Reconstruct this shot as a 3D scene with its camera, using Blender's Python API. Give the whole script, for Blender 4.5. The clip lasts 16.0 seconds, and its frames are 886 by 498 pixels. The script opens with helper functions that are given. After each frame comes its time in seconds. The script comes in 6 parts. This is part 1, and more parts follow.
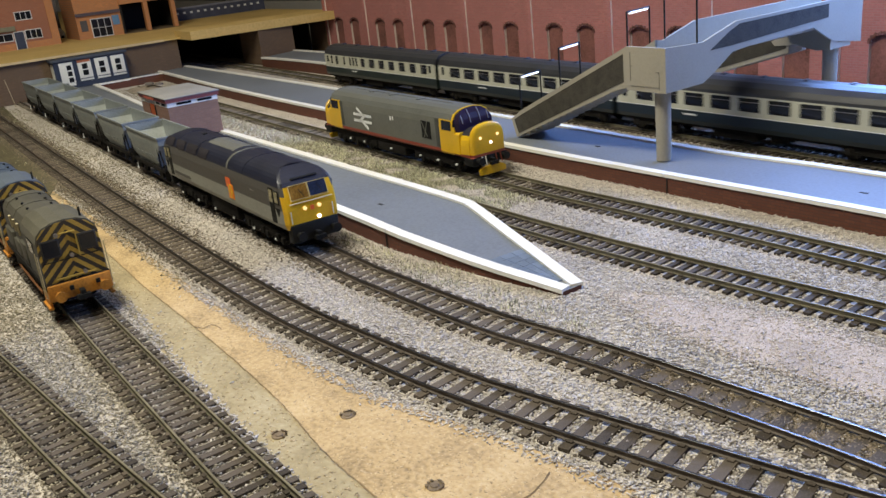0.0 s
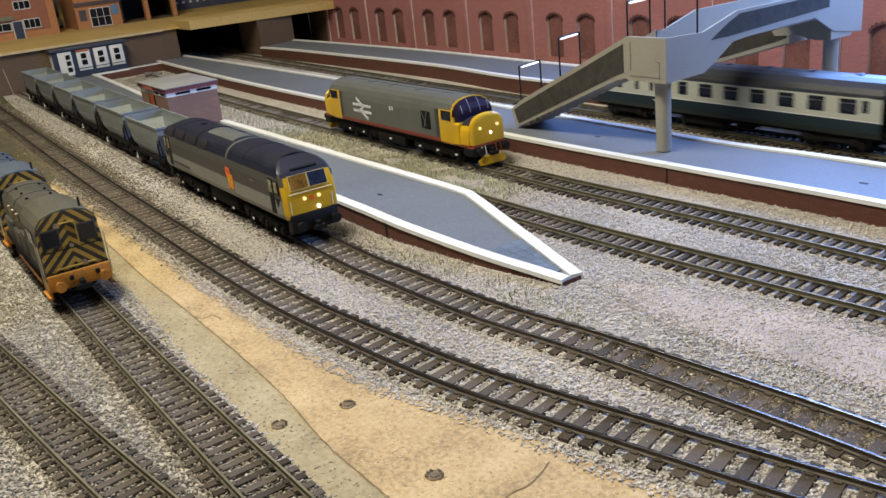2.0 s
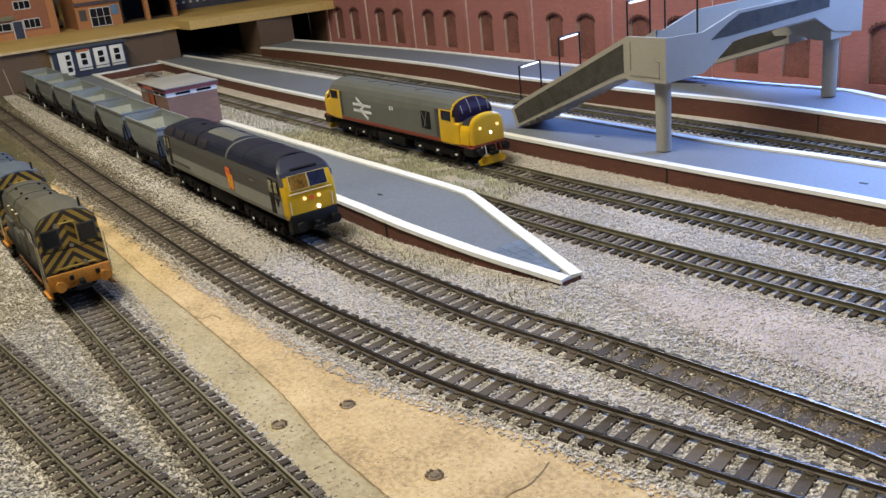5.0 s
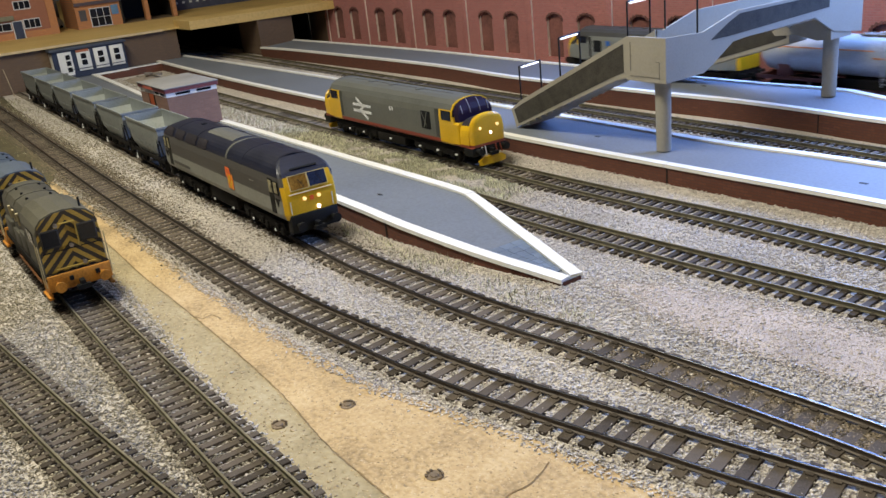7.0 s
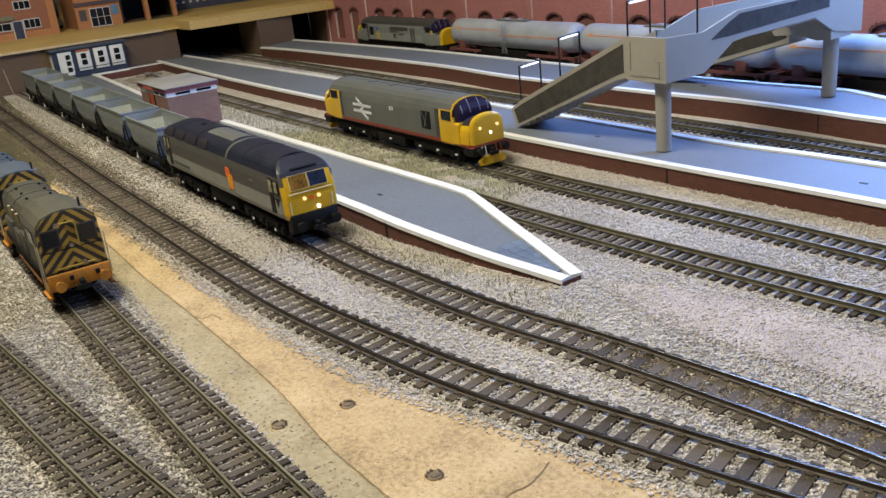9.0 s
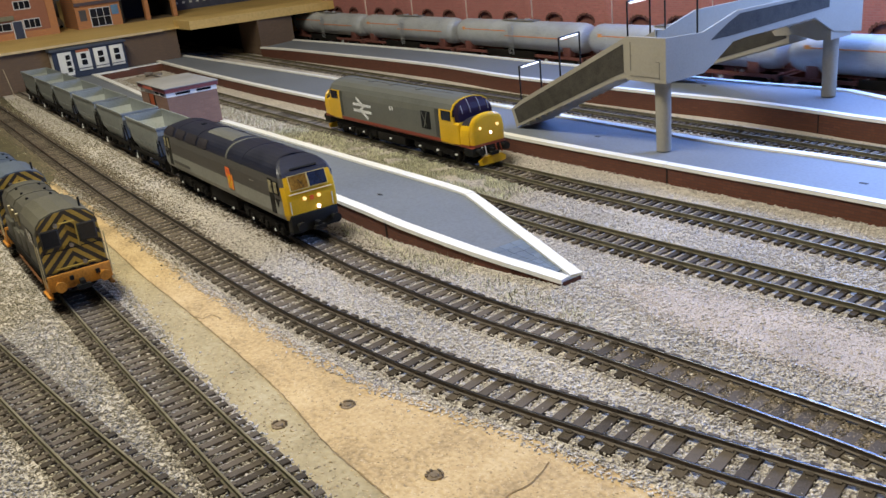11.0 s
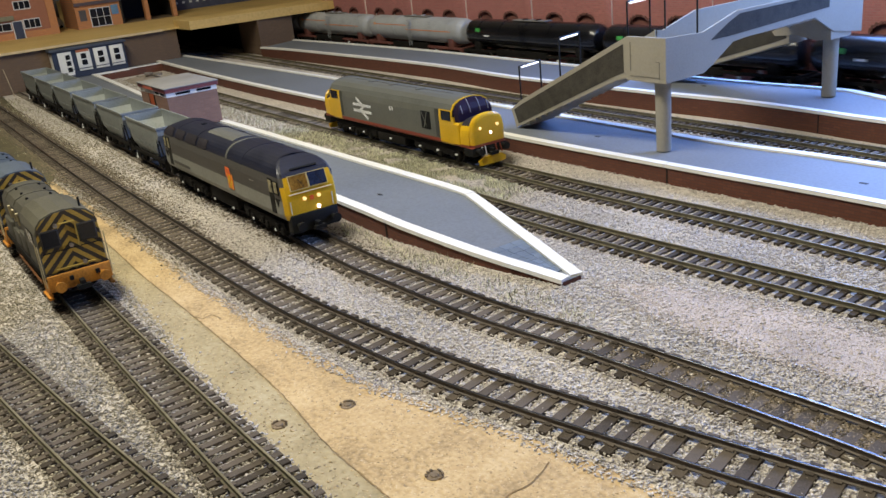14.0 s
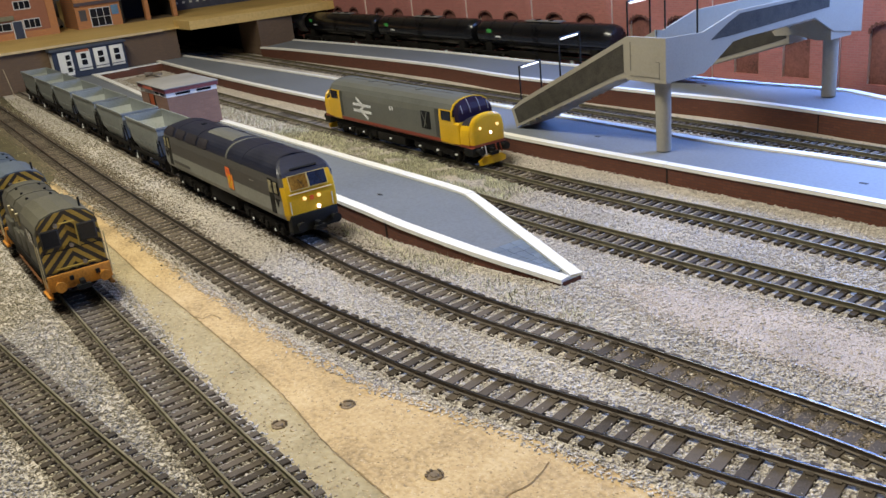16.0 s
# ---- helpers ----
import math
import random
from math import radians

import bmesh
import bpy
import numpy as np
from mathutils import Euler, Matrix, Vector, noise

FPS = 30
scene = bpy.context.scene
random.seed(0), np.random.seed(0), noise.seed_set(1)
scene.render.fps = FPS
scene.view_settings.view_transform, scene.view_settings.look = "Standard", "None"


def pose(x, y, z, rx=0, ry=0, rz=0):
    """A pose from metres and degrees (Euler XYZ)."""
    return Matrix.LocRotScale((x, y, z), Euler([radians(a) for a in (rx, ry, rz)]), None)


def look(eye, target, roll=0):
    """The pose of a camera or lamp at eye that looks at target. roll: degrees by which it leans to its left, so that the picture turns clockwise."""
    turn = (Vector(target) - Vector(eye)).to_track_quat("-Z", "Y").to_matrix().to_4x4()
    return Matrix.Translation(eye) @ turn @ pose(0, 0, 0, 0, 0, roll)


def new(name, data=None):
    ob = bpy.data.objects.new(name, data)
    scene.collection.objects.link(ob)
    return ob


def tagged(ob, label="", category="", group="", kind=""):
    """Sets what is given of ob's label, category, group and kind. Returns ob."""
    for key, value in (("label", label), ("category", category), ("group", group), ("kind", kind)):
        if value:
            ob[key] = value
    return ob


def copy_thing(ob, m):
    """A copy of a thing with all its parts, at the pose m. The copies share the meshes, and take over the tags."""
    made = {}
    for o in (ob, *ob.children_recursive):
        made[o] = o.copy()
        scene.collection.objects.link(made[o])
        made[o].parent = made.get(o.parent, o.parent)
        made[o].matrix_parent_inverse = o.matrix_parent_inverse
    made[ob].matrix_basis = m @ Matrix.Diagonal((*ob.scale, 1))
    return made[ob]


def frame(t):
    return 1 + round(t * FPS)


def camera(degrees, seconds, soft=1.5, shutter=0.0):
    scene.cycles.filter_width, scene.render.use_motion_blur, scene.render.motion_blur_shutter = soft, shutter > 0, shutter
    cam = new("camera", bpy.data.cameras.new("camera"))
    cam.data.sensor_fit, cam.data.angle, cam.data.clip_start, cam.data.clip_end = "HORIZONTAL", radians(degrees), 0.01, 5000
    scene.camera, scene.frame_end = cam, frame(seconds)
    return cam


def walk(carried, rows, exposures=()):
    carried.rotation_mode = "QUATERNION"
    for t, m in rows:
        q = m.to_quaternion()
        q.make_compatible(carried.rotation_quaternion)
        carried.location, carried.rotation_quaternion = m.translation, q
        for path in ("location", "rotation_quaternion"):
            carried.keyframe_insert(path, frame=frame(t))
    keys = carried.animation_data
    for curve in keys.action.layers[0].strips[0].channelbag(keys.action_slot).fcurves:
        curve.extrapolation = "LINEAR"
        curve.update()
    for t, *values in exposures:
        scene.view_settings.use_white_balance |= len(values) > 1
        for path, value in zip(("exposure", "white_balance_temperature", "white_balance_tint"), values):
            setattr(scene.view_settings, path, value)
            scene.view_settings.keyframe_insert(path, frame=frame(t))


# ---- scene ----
cam = camera(53.52, 16.0, soft=1.5, shutter=0.5)
EYE = (0.0, 0.0, 0.170)


def aim(up=0.0, side=0.0):
    """The camera's pose, tilted up and turned right by so many degrees from its rest."""
    tilt, turn = radians(-20.227 + up), radians(147.546 - side)
    way = Vector((math.cos(turn) * math.cos(tilt), math.sin(turn) * math.cos(tilt), math.sin(tilt)))
    return look(EYE, Vector(EYE) + way, -6.261)


walk(cam, [(0.0, aim(0.63, 0.05)), (0.3, aim(0.61, -0.02)), (0.5, aim(0.57, 0.02)), (0.8, aim(0.52, -0.03)), (1.0, aim(0.46, -0.05)),
           (1.2, aim(0.33, 0.02)), (1.5, aim(0.11, 0.0)), (1.8, aim(0.02)), (2.0, aim()), (9.0, aim()), (16.0, aim())])

# ---- light ----
world = bpy.data.worlds.new("room_dusk")
scene.world = world
world.use_nodes = True
world.node_tree.nodes["Background"].inputs[0].default_value = (0.6, 0.75, 1.0, 1)
world.node_tree.nodes["Background"].inputs[1].default_value = 0.25
scene.view_settings.exposure = 0.0


def area_lamp(name, eye, target, w, h, watts, colour):
    data = bpy.data.lights.new(name, "AREA")
    data.shape, data.size, data.size_y, data.energy, data.color = "RECTANGLE", w, h, watts, colour
    ob = new(name, data)
    ob.matrix_world = look(eye, target)
    return ob


area_lamp("ceiling_lamp_light", (-0.49, -0.10, 0.985), (-0.49, -0.09, 0), 0.90, 0.20, 16.6, (0.97, 0.925, 0.755))
area_lamp("skylight_light", (-0.34, 0.793, 0.243), (-0.34, 0.293, -0.257), 0.44, 0.26, 7.2, (0.21, 0.40, 1.0))

# ---- materials ----
MATS = {}


def mat(name, colour, rough=0.6, metal=0.0, vary=0.15, scale=60.0, fine=900.0, bump=0.15, second=None, rand=0.0, glow=0.0, spec=0.5, alpha=1.0, bands=None):
    """A surface with stains at a coarse and grain at a fine scale."""
    if name in MATS:
        return MATS[name]
    m = bpy.data.materials.new(name)
    m.use_nodes = True
    nt = m.node_tree
    n, l = nt.nodes, nt.links
    b = n["Principled BSDF"]
    b.inputs["Roughness"].default_value, b.inputs["Metallic"].default_value = rough, metal
    b.inputs["Specular IOR Level"].default_value = spec
    tc = n.new("ShaderNodeTexCoord")
    big, small = n.new("ShaderNodeTexNoise"), n.new("ShaderNodeTexNoise")
    big.inputs["Scale"].default_value, small.inputs["Scale"].default_value = scale, fine
    big.inputs["Detail"].default_value, small.inputs["Detail"].default_value = 5, 3
    for t in (big, small):
        l.new(tc.outputs["Object"], t.inputs["Vector"])
    add = n.new("ShaderNodeMath")
    add.operation = "MULTIPLY_ADD"
    add.inputs[1].default_value = 0.55
    l.new(big.outputs["Fac"], add.inputs[0])
    half = n.new("ShaderNodeMath")
    half.operation = "MULTIPLY"
    half.inputs[1].default_value = 0.45
    l.new(small.outputs["Fac"], half.inputs[0])
    l.new(half.outputs[0], add.inputs[2])
    last = add.outputs[0]
    if rand:
        info = n.new("ShaderNodeObjectInfo")
        geo = n.new("ShaderNodeNewGeometry")
        mx = n.new("ShaderNodeMath")
        mx.operation = "ADD"
        l.new(info.outputs["Random"], mx.inputs[0])
        l.new(geo.outputs["Random Per Island"], mx.inputs[1])
        fr = n.new("ShaderNodeMath")
        fr.operation = "FRACT"
        l.new(mx.outputs[0], fr.inputs[0])
        r2 = n.new("ShaderNodeMath")
        r2.operation = "MULTIPLY_ADD"
        r2.inputs[1].default_value = rand
        l.new(fr.outputs[0], r2.inputs[0])
        sub = n.new("ShaderNodeMath")
        sub.operation = "SUBTRACT"
        sub.inputs[1].default_value = rand / 2
        l.new(last, sub.inputs[0])
        l.new(sub.outputs[0], r2.inputs[2])
        last = r2.outputs[0]
    ramp = n.new("ShaderNodeValToRGB")
    c = Vector(colour)
    lo = c * (1 - vary * 1.6)
    hi = Vector(second) if second else c * (1 + vary * 1.2)
    ramp.color_ramp.elements[0].position, ramp.color_ramp.elements[1].position = 0.30, 0.70
    ramp.color_ramp.elements[0].color = (*[max(0, v) for v in lo], 1)
    ramp.color_ramp.elements[1].color = (*[min(1, v) for v in hi], 1)
    mid = ramp.color_ramp.elements.new(0.5)
    mid.color = (*c, 1)
    l.new(last, ramp.inputs[0])
    l.new(ramp.outputs[0], b.inputs["Base Color"])
    rr = n.new("ShaderNodeMapRange")
    rr.inputs["To Min"].default_value, rr.inputs["To Max"].default_value = max(0.03, rough - 0.12), min(1, rough + 0.12)
    l.new(big.outputs["Fac"], rr.inputs["Value"])
    l.new(rr.outputs[0], b.inputs["Roughness"])
    if bump:
        bp = n.new("ShaderNodeBump")
        bp.inputs["Strength"].default_value, bp.inputs["Distance"].default_value = bump, 0.0006
        l.new(small.outputs["Fac"], bp.inputs["Height"])
        l.new(bp.outputs[0], b.inputs["Normal"])
    if glow:
        b.inputs["Emission Color"].default_value, b.inputs["Emission Strength"].default_value = (*colour, 1), glow
    MATS[name] = m
    return m


def brick_mat(name, colour, colour2, mortar, width, height, rough=0.8, axis="XZ"):
    """Printed brick paper, too fine to build brick by brick."""
    m = mat(name, colour, rough, vary=0.2, scale=25, fine=500)
    n, l = m.node_tree.nodes, m.node_tree.links
    ramp = next(x for x in n if x.type == "VALTORGB")
    tc = next(x for x in n if x.type == "TEX_COORD")
    sep, com = n.new("ShaderNodeSeparateXYZ"), n.new("ShaderNodeCombineXYZ")
    l.new(tc.outputs["Object"], sep.inputs[0])
    l.new(sep.outputs[axis[0]], com.inputs[0])
    l.new(sep.outputs[axis[1]], com.inputs[1])
    br = n.new("ShaderNodeTexBrick")
    br.inputs["Scale"].default_value = 1.0
    br.inputs["Brick Width"].default_value, br.inputs["Row Height"].default_value = width, height
    br.inputs["Mortar Size"].default_value = height * 0.09
    br.inputs["Mortar"].default_value = (*mortar, 1)
    br.inputs["Color2"].default_value = (*colour2, 1)
    l.new(com.outputs[0], br.inputs["Vector"])
    l.new(ramp.outputs[0], br.inputs["Color1"])
    l.new(br.outputs["Color"], n["Principled BSDF"].inputs["Base Color"])
    return m


M_BALLAST = mat("ballast_bed", (0.52, 0.47, 0.415), 0.95, vary=0.25, scale=18, fine=700, bump=0.9)
M_STONE = mat("ballast_stone", (0.60, 0.545, 0.49), 0.95, vary=0.27, scale=16, fine=300, bump=0.2, rand=0.32, spec=0.2)
M_CHIP = mat("chipboard", (0.465, 0.328, 0.166), 0.85, vary=0.36, scale=40, fine=480, bump=1.0, second=(0.60, 0.455, 0.265))
M_CHIPGREY = mat("chipboard_weathered", (0.355, 0.288, 0.168), 0.9, vary=0.22, scale=34, fine=420, bump=0.7, second=(0.445, 0.375, 0.245))
M_SLEEPDUST = mat("sleeper_dusty", (0.185, 0.158, 0.128), 0.85, vary=0.35, scale=90, fine=1500, bump=0.3, rand=0.5, spec=0.2)
M_STONEDIRTY = mat("siding_stone", (0.38, 0.34, 0.272), 0.95, vary=0.30, scale=10, fine=300, bump=0.2, rand=0.5, spec=0.2)
M_STONEMOSS = mat("mossy_stone", (0.31, 0.272, 0.195), 0.95, vary=0.28, scale=14, fine=300, bump=0.2, rand=0.32, spec=0.2)
M_SCREEN = mat("cab_screen", (0.022, 0.015, 0.032), 0.16, vary=0.2, bump=0, spec=0.05)
# beige base colour imitates a pale reflection in the side glass
M_PALEGLASS = mat("pale_reflection_pane", (0.30, 0.27, 0.17), 0.12, vary=0.5, scale=200, bump=0)
M_SLEEPER = mat("sleeper_plastic", (0.090, 0.073, 0.059), 0.8, vary=0.3, scale=90, fine=1500, bump=0.3, rand=0.4, spec=0.2)
M_RAILSIDE = mat("rail_side_olive", (0.105, 0.092, 0.056), 0.7, metal=0.1, vary=0.35, scale=60, fine=1500)
M_RUST = mat("rail_side", (0.085, 0.066, 0.050), 0.65, metal=0.2, vary=0.35, scale=60, fine=1500)
M_RAIL = mat("rail_head", (0.12, 0.125, 0.14), 0.24, metal=0.9, vary=0.25, scale=40, fine=1200, bump=0.05)
M_RAILDULL = mat("rail_head_dull", (0.19, 0.165, 0.105), 0.5, metal=0.3, vary=0.3, scale=40, fine=1200, bump=0.05)
M_PLATFORM = mat("platform_grey_paint", (0.158, 0.172, 0.198), 0.60, vary=0.14, scale=14, fine=500, bump=0.06, spec=0.35)
M_PLATBLUE = mat("paving_card", (0.145, 0.18, 0.235), 0.42, vary=0.12, scale=30, fine=500, bump=0.06, rand=0.25, spec=0.55)
M_WHITE = mat("white_edging", (0.80, 0.78, 0.73), 0.55, vary=0.08, scale=30, fine=600, bump=0.15)
M_BROWN = brick_mat("platform_brick_side", (0.128, 0.043, 0.024), (0.105, 0.035, 0.020), (0.075, 0.035, 0.026), 0.006, 0.002)
M_REDWALL = brick_mat("red_brick_paper", (0.43, 0.160, 0.145), (0.37, 0.135, 0.125), (0.36, 0.20, 0.18), 0.0062, 0.0021)
# brick red darkened: the shade in the recesses is in this colour
M_NICHE = mat("shaded_recess", (0.20, 0.080, 0.065), 0.9, vary=0.35, scale=45, fine=500)
M_SOOT = mat("sooty_arch", (0.155, 0.066, 0.055), 0.9, vary=0.35, scale=90, fine=600)
# card edges that face +x; the light on them is in the pale colour
M_CARDLIT = mat("lit_card_edge", (0.62, 0.52, 0.46), 0.8, vary=0.2, scale=60, fine=800)
M_RETAIN = brick_mat("retaining_brick", (0.135, 0.085, 0.052), (0.12, 0.075, 0.046), (0.11, 0.08, 0.055), 0.006, 0.002, axis="YZ")
# near-black paint stands in for the shade inside tunnel and arcade
M_DARK = mat("interior_shade_black", (0.02, 0.018, 0.016), 0.9, vary=0.3)
M_DECK = mat("deck_board", (0.60, 0.41, 0.14), 0.75, vary=0.16, scale=12, fine=300, second=(0.68, 0.49, 0.20))
M_CONCRETE = mat("bridge_grey", (0.33, 0.30, 0.24), 0.75, vary=0.07, scale=35, fine=700, bump=0.06)
M_PANEL = mat("bridge_panel_mesh", (0.058, 0.052, 0.042), 0.85, vary=0.35, scale=110, fine=1300, bump=0.5, spec=0.25)
M_BLACK = mat("black_plastic", (0.011, 0.011, 0.010), 0.6, vary=0.3, scale=80, fine=900, spec=0.2)
# weathered black, taken darker still for the shadow under the bodies
M_WEATHER = mat("weathered_underframe_shade", (0.012, 0.0105, 0.009), 0.9, vary=0.5, scale=90, fine=900, bump=0.3, spec=0.15)
M_TUBE = mat("lamp_tube", (1.0, 0.98, 0.94), 0.3, vary=0.0, bump=0, glow=1.1)
M_GLASS = mat("dark_glazing", (0.012, 0.013, 0.016), 0.08, vary=0.2, bump=0, spec=0.3)
M_YELLOW = mat("warning_yellow", (0.68, 0.40, 0.011), 0.33, vary=0.10, scale=60, fine=900, bump=0.05)
M_STEEL = mat("steel_wheel", (0.30, 0.28, 0.26), 0.4, metal=0.9, vary=0.3)
M_LAMPY = mat("lit_marker_lamp", (1.0, 0.74, 0.30), 0.3, vary=0, bump=0, glow=1.0)
M_LAMPW = mat("lit_head_lamp", (0.95, 0.97, 1.0), 0.3, vary=0, bump=0, glow=3.0)
M_MATT = mat("matt_black_paint", (0.020, 0.017, 0.022), 0.7, vary=0.3, scale=80, fine=900, spec=0.3)
M_PAPER = mat("white_transfer", (0.72, 0.72, 0.70), 0.5, vary=0.1, bump=0)
M_ORANGE = mat("orange_badge", (0.80, 0.14, 0.03), 0.45, vary=0.1, bump=0)
M_GRASS = mat("static_grass", (0.56, 0.55, 0.39), 0.9, vary=0.4, scale=60, fine=900, rand=0.8)


# ---- mesh helpers ----
def part(name, bm, material, parent=None, label="", choose=None):
    """Links a bmesh as one mesh object. material may be a list, with choose(face centre, normal) giving the slot."""
    me = bpy.data.meshes.new(name)
    flat = any(len(f.verts) == 3 for f in bm.faces)
    bmesh.ops.recalc_face_normals(bm, faces=bm.faces)
    if choose:
        for f in bm.faces:
            f.material_index = choose(f.calc_center_median(), f.normal)
    bm.to_mesh(me)
    bm.free()
    if not flat:
        me.polygons.foreach_set("use_smooth", [True] * len(me.polygons))
        me.set_sharp_from_angle(angle=radians(31))
    for m in material if isinstance(material, (list, tuple)) else [material]:
        me.materials.append(m)
    ob = new(name, me)
    if parent:
        ob.parent = parent
    if label:
        ob["label"] = label
    return ob


def root(name, label, category, group="", kind="", m=None):
    ob = tagged(new(name), label, category, group, kind)
    if m:
        ob.matrix_world = m
    return ob


def box(bm, x0, x1, y0, y1, z0, z1, bev=0.0):
    vs = [bm.verts.new((x, y, z)) for x in (x0, x1) for y in (y0, y1) for z in (z0, z1)]
    fs = [bm.faces.new([vs[i] for i in q]) for q in ((0, 1, 3, 2), (4, 6, 7, 5), (0, 4, 5, 1), (2, 3, 7, 6), (0, 2, 6, 4), (1, 5, 7, 3))]
    if bev:
        es = list({e for f in fs for e in f.edges})
        bmesh.ops.bevel(bm, geom=es, offset=bev, segments=2, affect="EDGES", profile=0.5)
    return vs


def boxes(*lots, bev=0.0):
    bm = bmesh.new()
    for b in lots:
        box(bm, *b, bev=bev)
    return bm


def cyl(bm, c, axis, r, h, n=14, r2=None):
    """A cylinder or cone centred on c along axis (a Vector)."""
    rot = Vector(axis).to_track_quat("Z", "Y").to_matrix().to_4x4()
    bmesh.ops.create_cone(bm, cap_ends=True, segments=n, radius1=r, radius2=r if r2 is None else r2, depth=h, matrix=Matrix.Translation(c) @ rot)
    return bm


def rod(bm, a, b, r, n=8):
    a, b = Vector(a), Vector(b)
    return cyl(bm, (a + b) / 2, b - a, r, (b - a).length, n)


def slab(outline, z0, z1, bev=0.0):
    """A flat plate from a plan outline; z1 may be a function of (x, y)."""
    bm = bmesh.new()
    lo = [bm.verts.new((x, y, z0)) for x, y in outline]
    hi = [bm.verts.new((x, y, z1(x, y) if callable(z1) else z1)) for x, y in outline]
    bm.faces.new(lo)
    top = bm.faces.new(hi)
    for i in range(len(lo)):
        j = (i + 1) % len(lo)
        bm.faces.new((lo[i], lo[j], hi[j], hi[i]))
    bmesh.ops.triangulate(bm, faces=[f for f in bm.faces if len(f.verts) > 4])
    return bm


def ribbon(a, b, z0, z1):
    """A plate between two lines with as many points each; z0 and z1 are functions of (x, y)."""
    bm = bmesh.new()
    rows = [[bm.verts.new((*p, z0(*p))) for p in a], [bm.verts.new((*p, z0(*p))) for p in b], [bm.verts.new((*p, z1(*p))) for p in b], [bm.verts.new((*p, z1(*p))) for p in a]]
    for r, s in zip(rows, rows[1:] + rows[:1]):
        for i in range(len(a) - 1):
            bm.faces.new((r[i], r[i + 1], s[i + 1], s[i]))
    for i in (0, -1):
        bm.faces.new([r[i] for r in rows])
    return bm


def resample(path, n):
    """n points at even steps of length along a polyline."""
    pts = [Vector(p) for p in path]
    acc = [0.0]
    for p, q in zip(pts, pts[1:]):
        acc.append(acc[-1] + (q - p).length)
    out = []
    for k in range(n):
        d = acc[-1] * k / (n - 1)
        i = max(j for j in range(len(pts) - 1) if acc[j] <= d + 1e-12)
        out.append(tuple(pts[i].lerp(pts[i + 1], min(1.0, (d - acc[i]) / (acc[i + 1] - acc[i])))))
    return out


def extrude(profile, axis, a, b):
    """A prism: profile points in the two other axes, run along axis from a to b."""
    bm = bmesh.new()
    put = {"x": lambda u, v, w: (w, u, v), "y": lambda u, v, w: (u, w, v), "z": lambda u, v, w: (u, v, w)}[axis]
    p = [bm.verts.new(put(u, v, a)) for u, v in profile]
    q = [bm.verts.new(put(u, v, b)) for u, v in profile]
    bm.faces.new(p)
    bm.faces.new(q)
    for i in range(len(p)):
        j = (i + 1) % len(p)
        bm.faces.new((p[i], p[j], q[j], q[i]))
    return bm


def loft(bm, rings, caps=True):
    """Skins rings of points that run from one foot over the top to the other foot; ends are closed in level strips."""
    vs = [[bm.verts.new(p) for p in r] for r in rings]
    n = len(vs[0])
    for a, b in zip(vs, vs[1:]):
        for i in range(n - 1):
            bm.faces.new((a[i], a[i + 1], b[i + 1], b[i]))
        bm.faces.new((a[0], b[0], b[n - 1], a[n - 1]))
    if caps:
        for r in (vs[0], vs[-1]):
            for i in range(n // 2):
                j = n - 1 - i
                q = [r[i], r[i + 1], r[j - 1], r[j]]
                q = list(dict.fromkeys(q))
                if len(q) > 2:
                    bm.faces.new(q)
    return bm


def along(path, step):
    """Points with headings at even steps along a smooth line through the path's points."""
    pts = [Vector((x, y, 0)) for x, y in path]
    fine = []
    for i in range(len(pts) - 1):
        p0, p1, p2, p3 = pts[max(i - 1, 0)], pts[i], pts[i + 1], pts[min(i + 2, len(pts) - 1)]
        for k in range(24):
            t = k / 24
            fine.append(0.5 * (2 * p1 + (p2 - p0) * t + (2 * p0 - 5 * p1 + 4 * p2 - p3) * t * t + (3 * p1 - p0 - 3 * p2 + p3) * t ** 3))
    fine.append(pts[-1])
    out, need = [], 0.0
    for a, b in zip(fine, fine[1:]):
        d = (b - a).length
        if d < 1e-9:
            continue
        while need <= d:
            out.append((a.lerp(b, need / d), math.atan2(b.y - a.y, b.x - a.x)))
            need += step
        need -= d
    return out


def interp(x, table):
    for (x0, y0), (x1, y1) in zip(table, table[1:]):
        if x <= x1:
            return y0 + (y1 - y0) * max(0.0, min(1.0, (x - x0) / (x1 - x0)))
    return table[-1][1]


GZ = -0.0035
# centre lines of the tracks
T_A = [(-0.72, -0.012), (-0.55, 0.004), (-0.46, 0.0165), (-0.39, 0.0255), (-0.33, 0.0335), (-0.27, 0.0425), (-0.2, 0.054), (-0.1, 0.07), (0.1, 0.10)]
T_B = [(-1.2, 0.066), (-0.8, 0.070), (-0.45, 0.0735), (-0.3, 0.0765), (-0.235, 0.0785), (-0.1, 0.082), (0.1, 0.09)]
T_C = [(-1.9, 0.152), (-1.3, 0.152), (-0.9, 0.149), (-0.72, 0.148), (-0.55, 0.149), (-0.45, 0.1505), (-0.38, 0.154), (-0.31, 0.163), (-0.265, 0.1705), (-0.223, 0.181),
       (-0.187, 0.191), (-0.134, 0.206), (-0.06, 0.228), (0.1, 0.27)]
T_D = [(-1.9, 0.216), (-1.42, 0.217), (-1.1, 0.2135), (-0.8, 0.210), (-0.45, 0.2072), (-0.38, 0.2098), (-0.32, 0.2145), (-0.29, 0.2188), (-0.253, 0.226), (-0.206, 0.2325),
       (-0.16, 0.2385), (-0.13, 0.2415), (-0.05, 0.247), (0.1, 0.252)]
